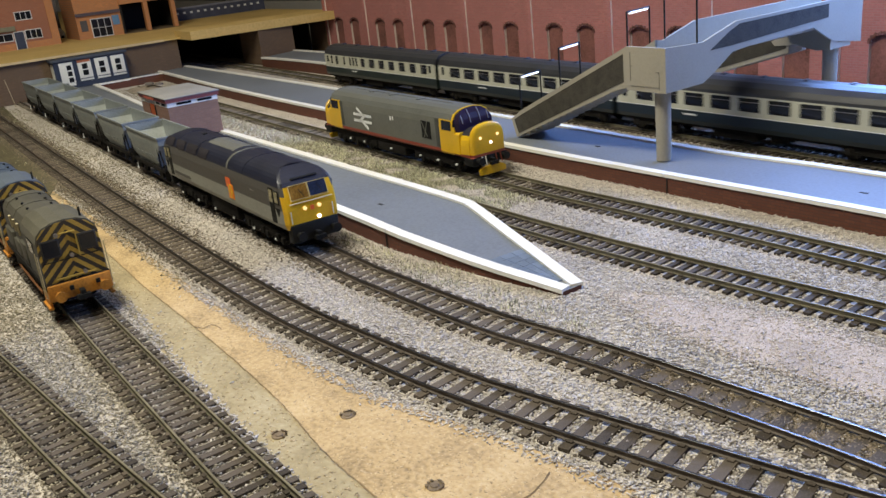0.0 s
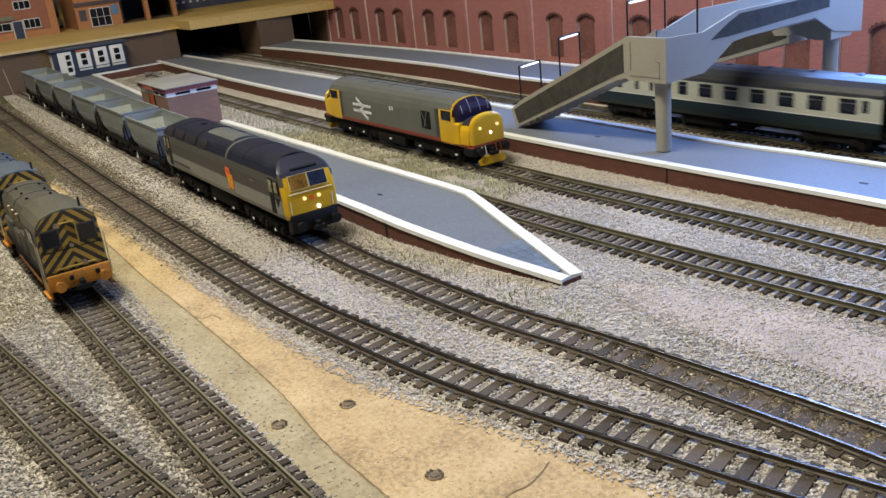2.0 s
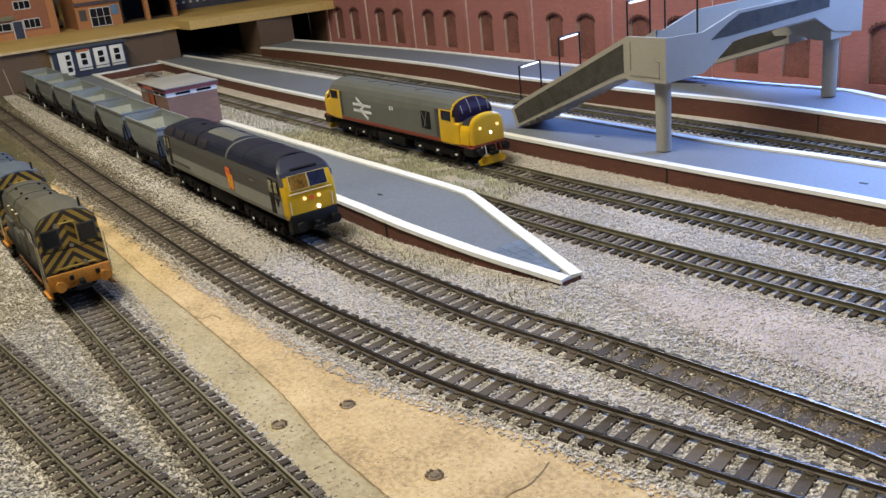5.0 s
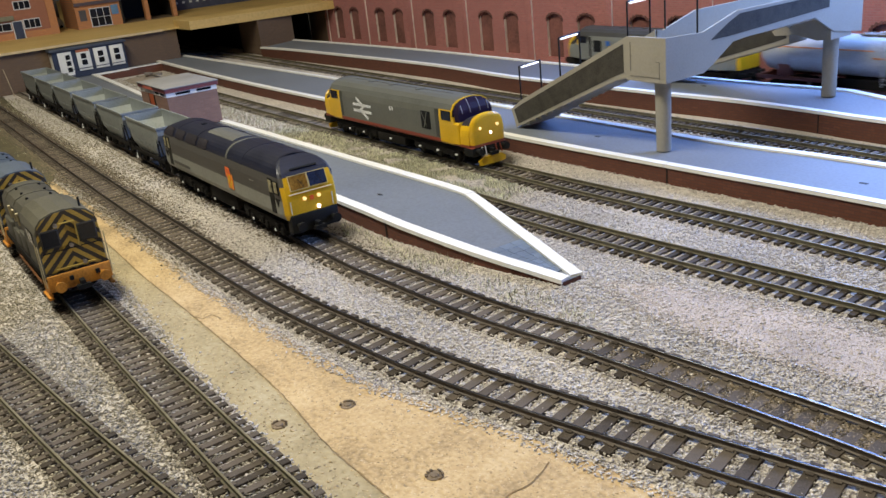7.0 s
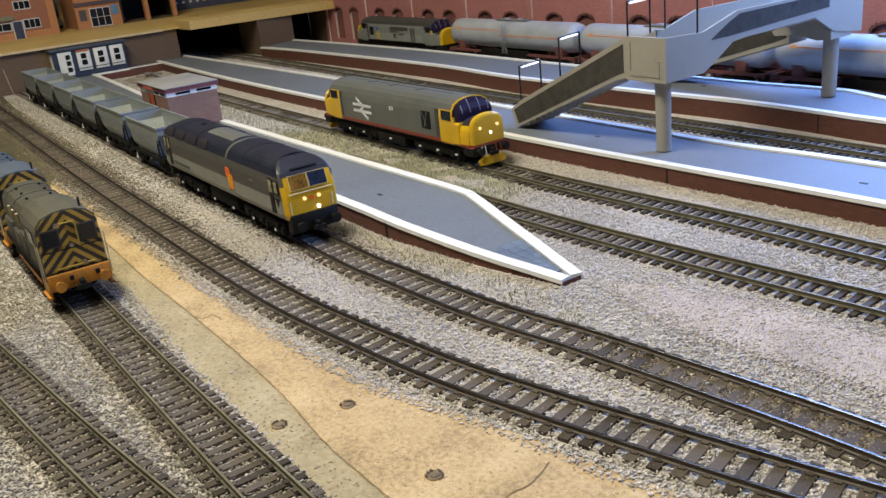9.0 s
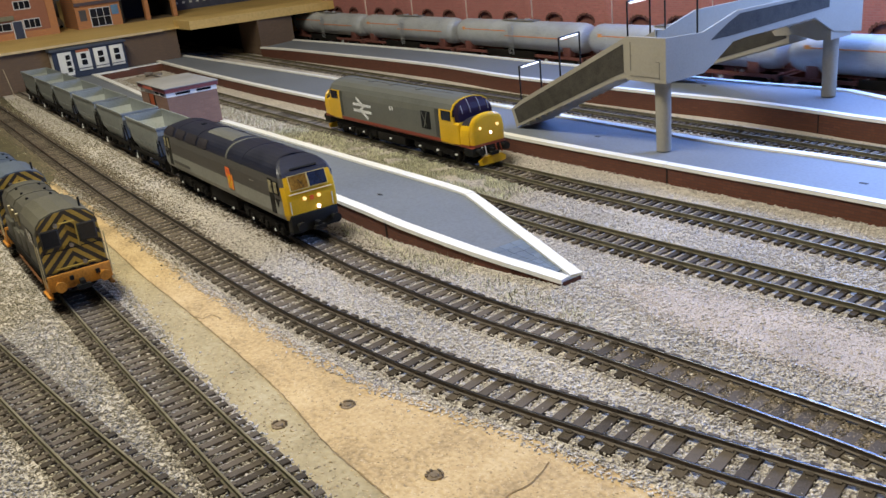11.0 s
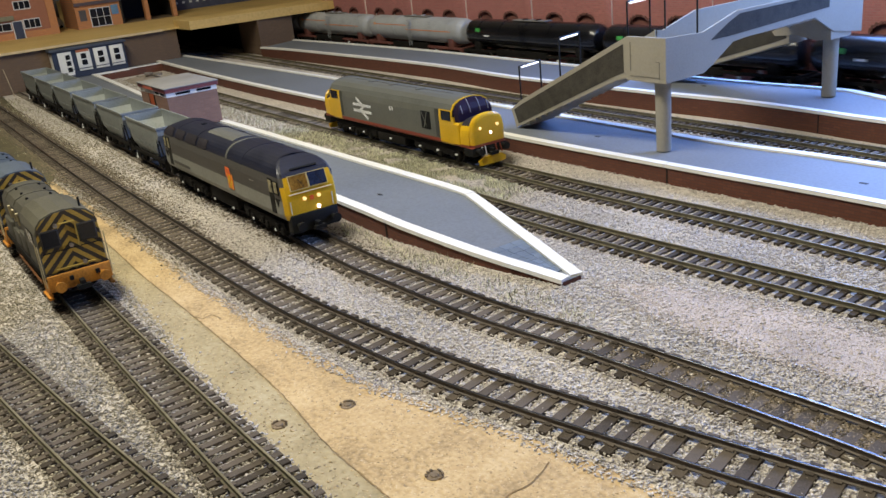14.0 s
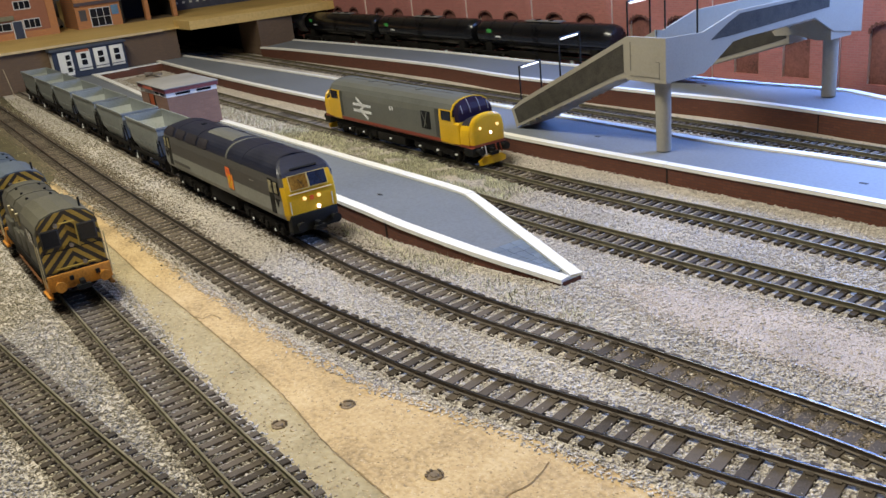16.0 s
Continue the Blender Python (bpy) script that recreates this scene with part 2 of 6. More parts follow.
T_E = [(-0.64, 0.3155), (-0.55, 0.3155), (-0.43, 0.3163), (-0.355, 0.3198), (-0.28, 0.3265), (-0.185, 0.337), (-0.1, 0.346), (0.1, 0.37)]
T_F = [(-1.4, 0.378), (-1.0, 0.372), (-0.74, 0.3715), (-0.48, 0.3745), (-0.40, 0.3775), (-0.3, 0.385), (-0.215, 0.3885), (-0.1, 0.392), (0.1, 0.395)]
T_G = [(-3.3, 0.552), (-1.3, 0.551), (-0.8, 0.547), (-0.4, 0.548), (0.0, 0.547), (1.6, 0.547)]
T_H = [(-3.5, 0.684), (-1.3, 0.684), (0.0, 0.684), (3.7, 0.684)]


# ---- room, board and ground ----
def room():
    x0, x1, y0, y1, z0, z1 = -3.9, 4.0, -1.6, 1.00, -0.95, 1.45
    paint = mat("room_wall_paint", (0.62, 0.58, 0.52), 0.9, vary=0.06, scale=2, fine=60)
    tagged(part("floor", boxes((x0, x1, y0, y1, z0 - 0.05, z0)), mat("carpet", (0.18, 0.15, 0.12), 0.95, vary=0.2, scale=8, fine=300)), "brown carpeted room floor", "floor", kind="structure")
    tagged(part("ceiling", boxes((x0, x1, y0, y1, z1, z1 + 0.05)), paint), "plain pale ceiling", "ceiling", kind="structure")
    tagged(part("wall_west", boxes((x0 - 0.05, x0, y0, y1, z0, z1)), paint), "plain painted room wall", "wall", kind="structure")
    tagged(part("wall_east", boxes((x1, x1 + 0.05, y0, y1, z0, z1)), paint), "plain painted room wall", "wall", kind="structure")
    tagged(part("wall_south", boxes((x0, x1, y0 - 0.05, y0, z0, z1)), paint), "plain painted room wall", "wall", kind="structure")
    tagged(part("wall_north", boxes((x0, x1, y1, y1 + 0.05, z0, z1)), paint), "plain painted room wall", "wall", kind="structure")
    # sloping loft ceiling behind the layout, with a skylight in it
    bm = boxes((x0, -0.56, -0.396, 1.45, -0.05, 0), (-0.12, x1, -0.396, 1.45, -0.05, 0), (-0.56, -0.12, -0.396, -0.243, -0.05, 0), (-0.56, -0.12, 0.017, 1.45, -0.05, 0))
    bmesh.ops.transform(bm, matrix=pose(0, 0.72, 0.33, rx=135), verts=bm.verts)
    tagged(part("ceiling_slope", bm, paint), "sloping painted loft ceiling with a skylight", "ceiling", kind="structure")
    lamp = root("ceiling_lamp", "long white fluorescent ceiling lamp", "lamp")
    part("stem", boxes((-0.493, -0.487, -0.103, -0.097, 1.02, 1.148)), M_WHITE, lamp)
    part("lamp_body", boxes((-0.95, -0.03, -0.21, 0.01, 0.99, 1.02)), M_WHITE, lamp)


room()


def board():
    bm = boxes((-3.6, 3.8, -0.25, 0.80, GZ - 0.03, GZ - 0.0007))
    tagged(part("ground", bm, M_BALLAST), "baseboard covered with fine grey and buff ballast", "ground", kind="structure")


board()

# plan of the bare chipboard strip between the sidings and the running lines
CHIP_LO = [(-1.2, 0.086), (-0.8, 0.090), (-0.55, 0.098), (-0.47, 0.097), (-0.37, 0.0925), (-0.28, 0.0925), (-0.2, 0.092), (-0.1, 0.098)]
CHIP_HI = [(-1.2, 0.100), (-0.8, 0.118), (-0.62, 0.1245), (-0.47, 0.1255), (-0.36, 0.131), (-0.29, 0.1375), (-0.225, 0.157), (-0.165, 0.170), (-0.1, 0.19)]
CHIP_MID = [(-0.9, 0.1105), (-0.60, 0.1105), (-0.568, 0.111), (-0.5, 0.1102), (-0.452, 0.1113), (-0.417, 0.1118), (-0.36, 0.1122), (-0.308, 0.111), (-0.275, 0.1082), (-0.253, 0.1072), (-0.219, 0.1078), (-0.1, 0.109)]


def chipboard():
    lo = [(x, interp(x, CHIP_LO) - 0.004) for x in np.linspace(-0.9, -0.1, 30)]
    hi = [(x, interp(x, CHIP_HI) + 0.005) for x in np.linspace(-0.9, -0.1, 30)]
    ob = root("chipboard_strip", "bare buff chipboard strip with screw holes and cracks", "board", kind="structure")
    mid = [(x, interp(x, CHIP_MID)) for x in np.linspace(-0.9, -0.1, 30)]
    part("board_top", ribbon(mid, hi, lambda x, y: GZ - 0.002, lambda x, y: GZ - 0.0004), M_CHIP, ob)
    part("board_top", ribbon(lo, mid, lambda x, y: GZ - 0.002, lambda x, y: GZ - 0.0005), M_CHIPGREY, ob, "greyer weathered chipboard")
    dark = mat("crack", (0.20, 0.135, 0.065), 0.9, vary=0.3)
    bm = bmesh.new()
    path = CHIP_MID[1:]
    cracks = [path, [(-0.417, 0.1118), (-0.4115, 0.1150), (-0.4125, 0.1195), (-0.402, 0.1215)], [(-0.182, 0.125), (-0.193, 0.136), (-0.1935, 0.147), (-0.199, 0.1605)]]
    for c in cracks:
        pts = [p for p, _ in along(c, 0.0016)]
        prev = None
        for k, p in enumerate(pts):
            w = 0.00014 + 0.00020 * random.random()
            q = pts[min(k + 1, len(pts) - 1)] - pts[max(k - 1, 0)]
            s = Vector((-q.y, q.x, 0)).normalized()
            j = s * random.uniform(-0.00022, 0.00022)
            a, b = bm.verts.new(p + s * w + j + Vector((0, 0, GZ - 0.0001))), bm.verts.new(p - s * w + j + Vector((0, 0, GZ - 0.0001)))
            if prev:
                bm.faces.new((prev[0], a, b, prev[1]))
            prev = (a, b)
    part("crack", bm, dark, ob)
    for x, y in ((-0.282, 0.127), (-0.219, 0.126), (-0.288, 0.100)):
        bm = bmesh.new()
        cyl(bm, (x, y, GZ - 0.0004), (0, 0, 1), 0.0030, 0.0006, 16)
        cyl(bm, (x, y, GZ - 0.0001), (0, 0, 1), 0.0018, 0.0007, 12, 0.0014)
        for k in range(14):
            a = random.random() * 4.4
            box(bm, x + 0.0028 * math.cos(a) - 0.0005, x + 0.0028 * math.cos(a) + 0.0005, y + 0.0028 * math.sin(a) - 0.0003, y + 0.0028 * math.sin(a) + 0.0003, GZ - 0.001, GZ + 0.0004)
        part("screw_head", bm, mat("old_screw", (0.20, 0.15, 0.10), 0.6, metal=0.3, vary=0.4, scale=300), ob, "rough countersunk screw")


chipboard()

# ---- track ----
RAIL_PROFILE = [(-0.00092, -0.0026), (0.00092, -0.0026), (0.00092, -0.0023), (0.00030, -0.0019), (0.00030, -0.0008), (0.00046, -0.0006), (0.00046, -0.0001),
                (0.00034, 0.0), (-0.00034, 0.0), (-0.00046, -0.0001), (-0.00046, -0.0006), (-0.00030, -0.0008), (-0.00030, -0.0019), (-0.00092, -0.0023)]


def rail(path, off, head, parent):
    bm = bmesh.new()
    rows = []
    for p, a in along(path, 0.012):
        s = Vector((-math.sin(a), math.cos(a), 0))
        rows.append([bm.verts.new(p + s * (off + u) + Vector((0, 0, v))) for u, v in RAIL_PROFILE])
    n = len(RAIL_PROFILE)
    for a, b in zip(rows, rows[1:]):
        for i in range(n):
            f = bm.faces.new((a[i], a[(i + 1) % n], b[(i + 1) % n], b[i]))
            f.smooth = False
    part("rail", bm, [M_RAILSIDE if head is M_RAILDULL else M_RUST, head], parent, choose=lambda c, nn: 1 if c.z > -0.00012 else 0)


def sleeper_mesh(material, half=0.00165):
    bm = boxes((-half, half, -0.0145, 0.0145, -0.0052, -0.0026), bev=0.0002)
    for y in (-0.0085, 0.0085):
        box(bm, -0.0012, 0.0012, y - 0.0022, y + 0.0022, -0.0026, -0.0020)
    me = bpy.data.meshes.new("sleeper")
    bm.to_mesh(me)
    bm.free()
    me.materials.append(material)
    return me


NARROW = (sleeper_mesh(M_SLEEPER), sleeper_mesh(M_SLEEPDUST))
WIDE = (sleeper_mesh(M_SLEEPER, 0.0022), sleeper_mesh(M_SLEEPDUST, 0.0022))


def track(label, path, head, x0=-1.5, x1=0.1, step=0.0086, dusty=-9, kinds=NARROW):
    ob = root("railway_track", label, "track", "tracks", "structure")
    for off in (-0.0087, 0.0087):
        rail(path, off, head, ob)
    for p, a in along(path, step):
        if x0 < p.x < x1:
            s = new("sleeper", kinds[1] if p.x < dusty + random.uniform(-0.06, 0.06) else kinds[0])
            s.parent = ob
            s.matrix_local = pose(p.x, p.y, 0, rz=math.degrees(a) + random.uniform(-1.2, 1.2))


track("dull siding track with dark sleepers", T_A, M_RAILDULL, step=0.0063)
track("dull siding track with dark sleepers under the shunters", T_B, M_RAILDULL, step=0.0063)
track("curving main line track with bright rails", T_C, M_RAIL, kinds=WIDE)
track("curving track with bright rails beside the platform", T_D, M_RAIL, dusty=-0.72, kinds=WIDE)
track("bay track with brown rails in pale ballast", T_E, M_RAILDULL, -0.75, step=0.0068, dusty=-0.5)
track("bay track with brown rails in pale ballast", T_F, M_RAILDULL, step=0.0068, dusty=-0.5)
track("through track with brown rails between two platforms", T_G, M_RAILDULL, -1.7, step=0.0066, dusty=-0.9)
track("through track behind the far platform", T_H, M_RAILDULL, -0.6, -0.25)


# ---- platforms ----
def offset(path, d):
    out = []
    for i, p in enumerate(path):
        a, b = Vector(path[max(i - 1, 0)]), Vector(path[min(i + 1, len(path) - 1)])
        t = (b - a).normalized()
        out.append((p[0] - t.y * d, p[1] + t.x * d))
    return out


def dense(path, step=0.02):
    return [(p.x, p.y) for p, _ in along(path, step)] + [path[-1]]


def platform(label, front, rear, top, ends=True, joints=(), width=0.0052):
    """A platform: brick-faced body, grey top and white coping along both long edges."""
    ob = root("platform", label, "platform", "platforms", "structure")
    ztop = top if callable(top) else (lambda x, y: top)
    fr, rr = dense(front), dense(rear)
    bm = ribbon(resample(fr, 120), resample(rr, 120), lambda x, y: GZ - 0.003, lambda x, y: ztop(x, y) - 0.0008)
    part("platform_body", bm, [M_BROWN, M_PLATFORM], ob, choose=lambda c, n: 1 if n.z > 0.5 else 0)
    for path, d in ((fr, 1), (rr, -1)):
        cuts = [-9] + sorted(joints) + [9]
        for a, b in zip(cuts, cuts[1:]):
            seg = [q for q in path if a + 0.0012 <= q[0] <= b - 0.0012]
            if len(seg) < 2:
                continue
            tab = sorted(path)
            if a > -5:
                seg = [(a + 0.0003, interp(a + 0.0003, tab))] + seg
            if b < 5:
                seg = seg + [(b - 0.0003, interp(b - 0.0003, tab))]
            out, inn = offset(seg, -0.0009 * d), offset(seg, width * d)
            bm = ribbon(out, inn, lambda x, y: ztop(x, y) - 0.0018, lambda x, y: ztop(x, y) + 0.0006)
            part("coping", bm, M_WHITE, ob, "white painted edging strip")
    return ob


def ramp1(x, y):
    return 0.008 - 0.0089 * max(0.0, min(1.0, (x + 0.445) / 0.138))


def sand_patch():
    """Worn pinkish ground where the ballast is thin."""
    ob = root("worn_patch", "worn pinkish-grey sandy ground between tracks", "ground", kind="structure")
    pts = []
    for k in range(44):
        a = 2 * math.pi * k / 44
        r = 1 + 0.22 * noise.noise((math.cos(a) * 2.2, math.sin(a) * 2.2, 4.0))
        pts.append((-0.195 + 0.088 * r * math.cos(a), 0.291 + 0.022 * r * math.sin(a) + 0.10 * 0.088 * math.cos(a)))
    part("patch", slab(pts, GZ - 0.002, GZ - 0.0002), mat("pink_sand", (0.45, 0.385, 0.345), 0.95, vary=0.24, scale=30, fine=500, bump=0.6), ob)
    dirt = mat("track_dirt", (0.115, 0.095, 0.072), 0.95, vary=0.35, scale=40, fine=600, bump=0.8)
    lo = [(-1.46, 0.02), (-1.2, 0.03), (-1.0, 0.03), (-0.85, 0.04), (-0.74, 0.06)]
    hi = [(-1.46, 0.185), (-1.2, 0.170), (-1.0, 0.150), (-0.85, 0.136), (-0.74, 0.100)]
    part("patch", ribbon(resample(lo, 30), resample(hi, 30), lambda x, y: GZ - 0.003, lambda x, y: GZ + 0.0001), mat("scrub_soil", (0.088, 0.074, 0.038), 0.95, vary=0.4, scale=25, fine=400, bump=0.8), ob, "dark olive scrub soil")
    st = root("track_grime", "brown oily grime between the rails", "grime", kind="structure")
    for path, x0, x1 in ((T_C, -1.46, -0.34), (T_D, -1.46, -0.40), (T_D, -0.235, 0.09), (T_B, -1.0, -0.43)):
        line = [(p.x, p.y) for p, _ in along(path, 0.02) if x0 < p.x < x1]
        part("grime_strip", ribbon(offset(line, -0.0125), offset(line, 0.0125), lambda x, y: GZ - 0.003, lambda x, y: GZ + 0.0003), dirt, st)


P1 = platform("long grey island platform with white edges and a ramped end",
              [(-1.462, 0.2400), (-1.0, 0.2405), (-0.505, 0.2420), (-0.445, 0.2415), (-0.40, 0.2463), (-0.358, 0.2524), (-0.323, 0.2596), (-0.307, 0.2628)],
              [(-1.462, 0.319), (-1.30, 0.312), (-1.013, 0.297), (-0.85, 0.3012), (-0.60, 0.3055), (-0.449, 0.3080), (-0.415, 0.3013), (-0.307, 0.2752)], ramp1, joints=(-0.4405,), width=0.0058)
part("platform_body", slab([(-1.462, 0.3185), (-1.436, 0.3185), (-1.433, 0.4215), (-1.462, 0.4225)], GZ - 0.003, 0.0072), [M_BROWN, M_PLATFORM], P1, choose=lambda c, n: 1 if n.z > 0.5 else 0)
part("coping", boxes((-1.4395, -1.4345, 0.319, 0.421, 0.006, 0.0085)), M_WHITE, P1)
P2 = platform("long grey middle platform with white edges under the footbridge",
              [(-1.462, 0.4222), (-1.3, 0.416), (-1.127, 0.4105), (-0.89, 0.4095), (-0.536, 0.4150), (-0.384, 0.4205), (-0.29, 0.4255), (-0.239, 0.4275), (0.05, 0.436)],
              [(-1.475, 0.4745), (-1.2, 0.481), (-0.95, 0.4855), (-0.53, 0.4865), (-0.389, 0.4865), (-0.278, 0.494), (0.05, 0.502)], 0.0090, joints=(-0.3835,))
P3 = platform("grey far platform with white edges before the brick wall",
              [(-1.372, 0.566), (-1.26, 0.575), (-0.915, 0.584), (-0.73, 0.573), (-0.55, 0.578), (-0.46, 0.583), (-0.38, 0.580), (-0.325, 0.576), (0.05, 0.565)],
              [(-1.40, 0.640), (-1.25, 0.648), (-1.02, 0.655), (-0.8, 0.652), (-0.52, 0.650), (-0.43, 0.655), (-0.388, 0.653), (-0.363, 0.642), (-0.2, 0.600), (0.05, 0.585)], 0.0125,
              joints=(-0.535, -0.379))

sand_patch()

seam = mat("face_joint", (0.022, 0.014, 0.012), 0.9)
for body, x, y, top in ((P2, -0.3815, 0.4203, 0.0072), (P3, -0.379, 0.5797, 0.0107), (P3, -0.535, 0.5787, 0.0107), (P1, -0.4405, 0.2413, 0.006)):
    part("face_joint", boxes((x - 0.0004, x + 0.0004, y - 0.0004, y + 0.001, GZ - 0.001, top)), seam, body)


# ---- far brick wall ----
def brick_wall():
    y, top = 0.716, 0.098
    ob = root("wall_brick", "red brick low-relief warehouse wall with arched niches", "wall", kind="structure")
    pil = [-1.418 + 0.1375 * k for k in range(12)]
    part("backing", boxes((-1.418, 0.25, y + 0.004, y + 0.010, GZ - 0.002, top)), M_REDWALL, ob)
    for x in pil:
        bm = boxes((x - 0.006, x + 0.006, y - 0.0022, y + 0.004, GZ, top), bev=0.0002)
        part("pilaster", bm, [M_REDWALL, M_CARDLIT], ob, choose=lambda c, n: 1 if n.x > 0.5 else 0)
    for x in pil[:-1]:
        a, b = x + 0.006, x + 0.1315
        holes = [(x + 0.0315, x + 0.0595), (x + 0.0855, x + 0.1135)]
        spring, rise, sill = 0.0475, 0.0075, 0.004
        bm = bmesh.new()

        def quad(x0, x1, z0, z1):
            box(bm, x0, x1, y, y + 0.0042, z0, z1)

        quad(a, b, GZ, sill)
        for p0, p1 in ((a, holes[0][0]), (holes[0][1], holes[1][0]), (holes[1][1], b)):
            quad(p0, p1, sill, spring + 0.002)
            quad(p0, p1, spring + 0.002, top)
        for h0, h1 in holes:
            quad(h0, h1, spring + rise + 0.0012, top)
            n = 8
            for k in range(n):
                u0, u1 = h0 + (h1 - h0) * k / n, h0 + (h1 - h0) * (k + 1) / n
                z = spring + rise * math.sqrt(max(0, 1 - ((k + 0.5) / n * 2 - 1) ** 2))
                quad(u0, u1, z, spring + rise + 0.0012)
        # left jambs painted pale, as lit
        part("wall_panel", bm, [M_REDWALL, M_CARDLIT], ob, choose=lambda c, n: 1 if n.x > 0.9 and c.z < 0.050 and any(abs(c.x - h[0]) < 0.001 for h in holes) else 0)
        # darker backing panel paints the shade inside each niche
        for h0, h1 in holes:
            part("niche", boxes((h0, h1, y + 0.0034, y + 0.0041, sill, spring + rise)), M_NICHE, ob, "recessed brick coloured darker for shade")
            ring = bmesh.new()
            for k in range(9):
                a = math.pi * (k + 0.5) / 9
                u, w = (h0 + h1) / 2 + (h1 - h0) / 2 * 1.03 * math.cos(a), spring + (rise + 0.0012) * math.sin(a)
                vs = box(ring, -0.0022, 0.0022, y - 0.0007, y + 0.001, -0.0011, 0.0011)
                m = pose(u, 0, w, ry=90 - math.degrees(math.atan2(rise * math.sin(a), 0.014 * math.cos(a))))
                for v in vs:
                    v.co = m @ v.co
            part("arch_bricks", ring, M_SOOT, ob, "soot-darkened brick arch")


brick_wall()


# ---- road deck over the station throat ----
def deck():
    xw, zt = -1.462, 0.0545
    ob = root("retaining_wall", "brown brick retaining wall with a tunnel mouth", "wall", kind="structure")
    part("wall_face", boxes((xw - 0.02, xw, -0.25, 0.463, GZ, zt)), M_RETAIN, ob)
    part("pier", boxes((xw - 0.02, -1.398, 0.5785, 0.640, GZ, zt)), M_RETAIN, ob, "brown brick bridge pier")
    # lining coloured almost black so the tunnel mouth reads as unlit
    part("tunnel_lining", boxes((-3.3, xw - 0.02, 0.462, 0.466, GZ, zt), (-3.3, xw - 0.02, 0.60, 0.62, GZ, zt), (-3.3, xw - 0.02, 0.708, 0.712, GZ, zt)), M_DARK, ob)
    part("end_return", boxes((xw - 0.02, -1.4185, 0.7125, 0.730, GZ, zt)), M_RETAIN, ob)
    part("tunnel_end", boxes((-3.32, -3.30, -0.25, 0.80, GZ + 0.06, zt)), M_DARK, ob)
    for y in (0.655, 0.672, 0.694):
        part("trestle", boxes((-2.10, -2.09, y, y + 0.006, 0.030, zt)), mat("trestle_wood", (0.22, 0.15, 0.08), 0.8), ob)
    dk = root("bridge_deck", "buff card road deck on a thick edge beam", "deck", kind="structure")
    part("deck_board", boxes((-3.3, xw + 0.004, -0.25, 0.80, zt, zt + 0.0025)), M_DECK, dk)
    part("edge_strip", boxes((xw + 0.0042, xw + 0.0058, -0.25, 0.44, zt - 0.0004, zt + 0.0032)), mat("pale_card_edge", (0.62, 0.47, 0.25), 0.8), dk)
    part("edge_beam", slab([(xw - 0.02, 0.468), (-1.405, 0.468), (-1.385, 0.73), (xw - 0.02, 0.73)], zt - 0.001, zt + 0.0125), M_DECK, dk)


deck()


# ---- rolling stock ----
def tilted(bm, centre, w, h, t, rx=0.0, ry=0.0, rz=0.0):
    """A thin plate, w along local y and h along local z, facing local x, turned by degrees and set at centre."""
    vs = box(bm, -t / 2, t / 2, -w / 2, w / 2, -h / 2, h / 2)
    m = pose(*centre, rx, ry, rz)
    for v in vs:
        v.co = m @ v.co
    return bm


def plate(centre, w, h, t=0.0006, ry=0.0, rz=0.0):
    return tilted(bmesh.new(), centre, w, h, t, 0, ry, rz)


def slab_xz(pts, y0, y1):
    """A thin upright panel with an outline in x and z."""
    bm = bmesh.new()
    a = [bm.verts.new((x, y0, z)) for x, z in pts]
    b = [bm.verts.new((x, y1, z)) for x, z in pts]
    n = len(pts)
    bm.faces.new(a)
    bm.faces.new(list(reversed(b)))
    for i in range(n):
        bm.faces.new((a[i], b[i], b[(i + 1) % n], a[(i + 1) % n]))
    bmesh.ops.recalc_face_normals(bm, faces=bm.faces)
    return bm


def mirror_profile(half):
    return [(y, z) for y, z in half] + [(-y, z) for y, z in reversed(half) if y > 1e-6]


def bogie(parent, x, wheelbase, axles, length, r=0.0072):
    """A truck: side frames, axle boxes and wheels."""
    bm = boxes((x - length / 2, x + length / 2, -0.0145, -0.0125, 0.0055, 0.0115), (x - length / 2, x + length / 2, 0.0125, 0.0145, 0.0055, 0.0115),
               (x - 0.006, x + 0.006, -0.0125, 0.0125, 0.006, 0.013), bev=0.0004)
    for k in range(axles):
        ax = x + wheelbase * (k / (axles - 1) - 0.5)
        for s in (-1, 1):
            box(bm, ax - 0.0022, ax + 0.0022, s * 0.0152 - 0.0008, s * 0.0152 + 0.0008, 0.0052, 0.0095)
            box(bm, ax + 0.004, ax + 0.0075, s * 0.0149 - 0.0006, s * 0.0149 + 0.0006, 0.0035, 0.0075)
    part("bogie_frame", bm, M_WEATHER, parent)
    for k in range(axles):
        ax = x + wheelbase * (k / (axles - 1) - 0.5)
        for s in (-1, 1):
            bm = cyl(bmesh.new(), (ax, s * 0.0094, r), (0, 1, 0), r, 0.0024, 18)
            cyl(bm, (ax, s * 0.0083, r), (0, 1, 0), r + 0.0006, 0.0006, 18)
            part("wheel", bm, [M_WEATHER, M_STEEL], parent, choose=lambda c, n, a=ax: 1 if math.hypot(c.x - a, c.z - r) > r * 0.97 and abs(n.y) < 0.5 else 0)


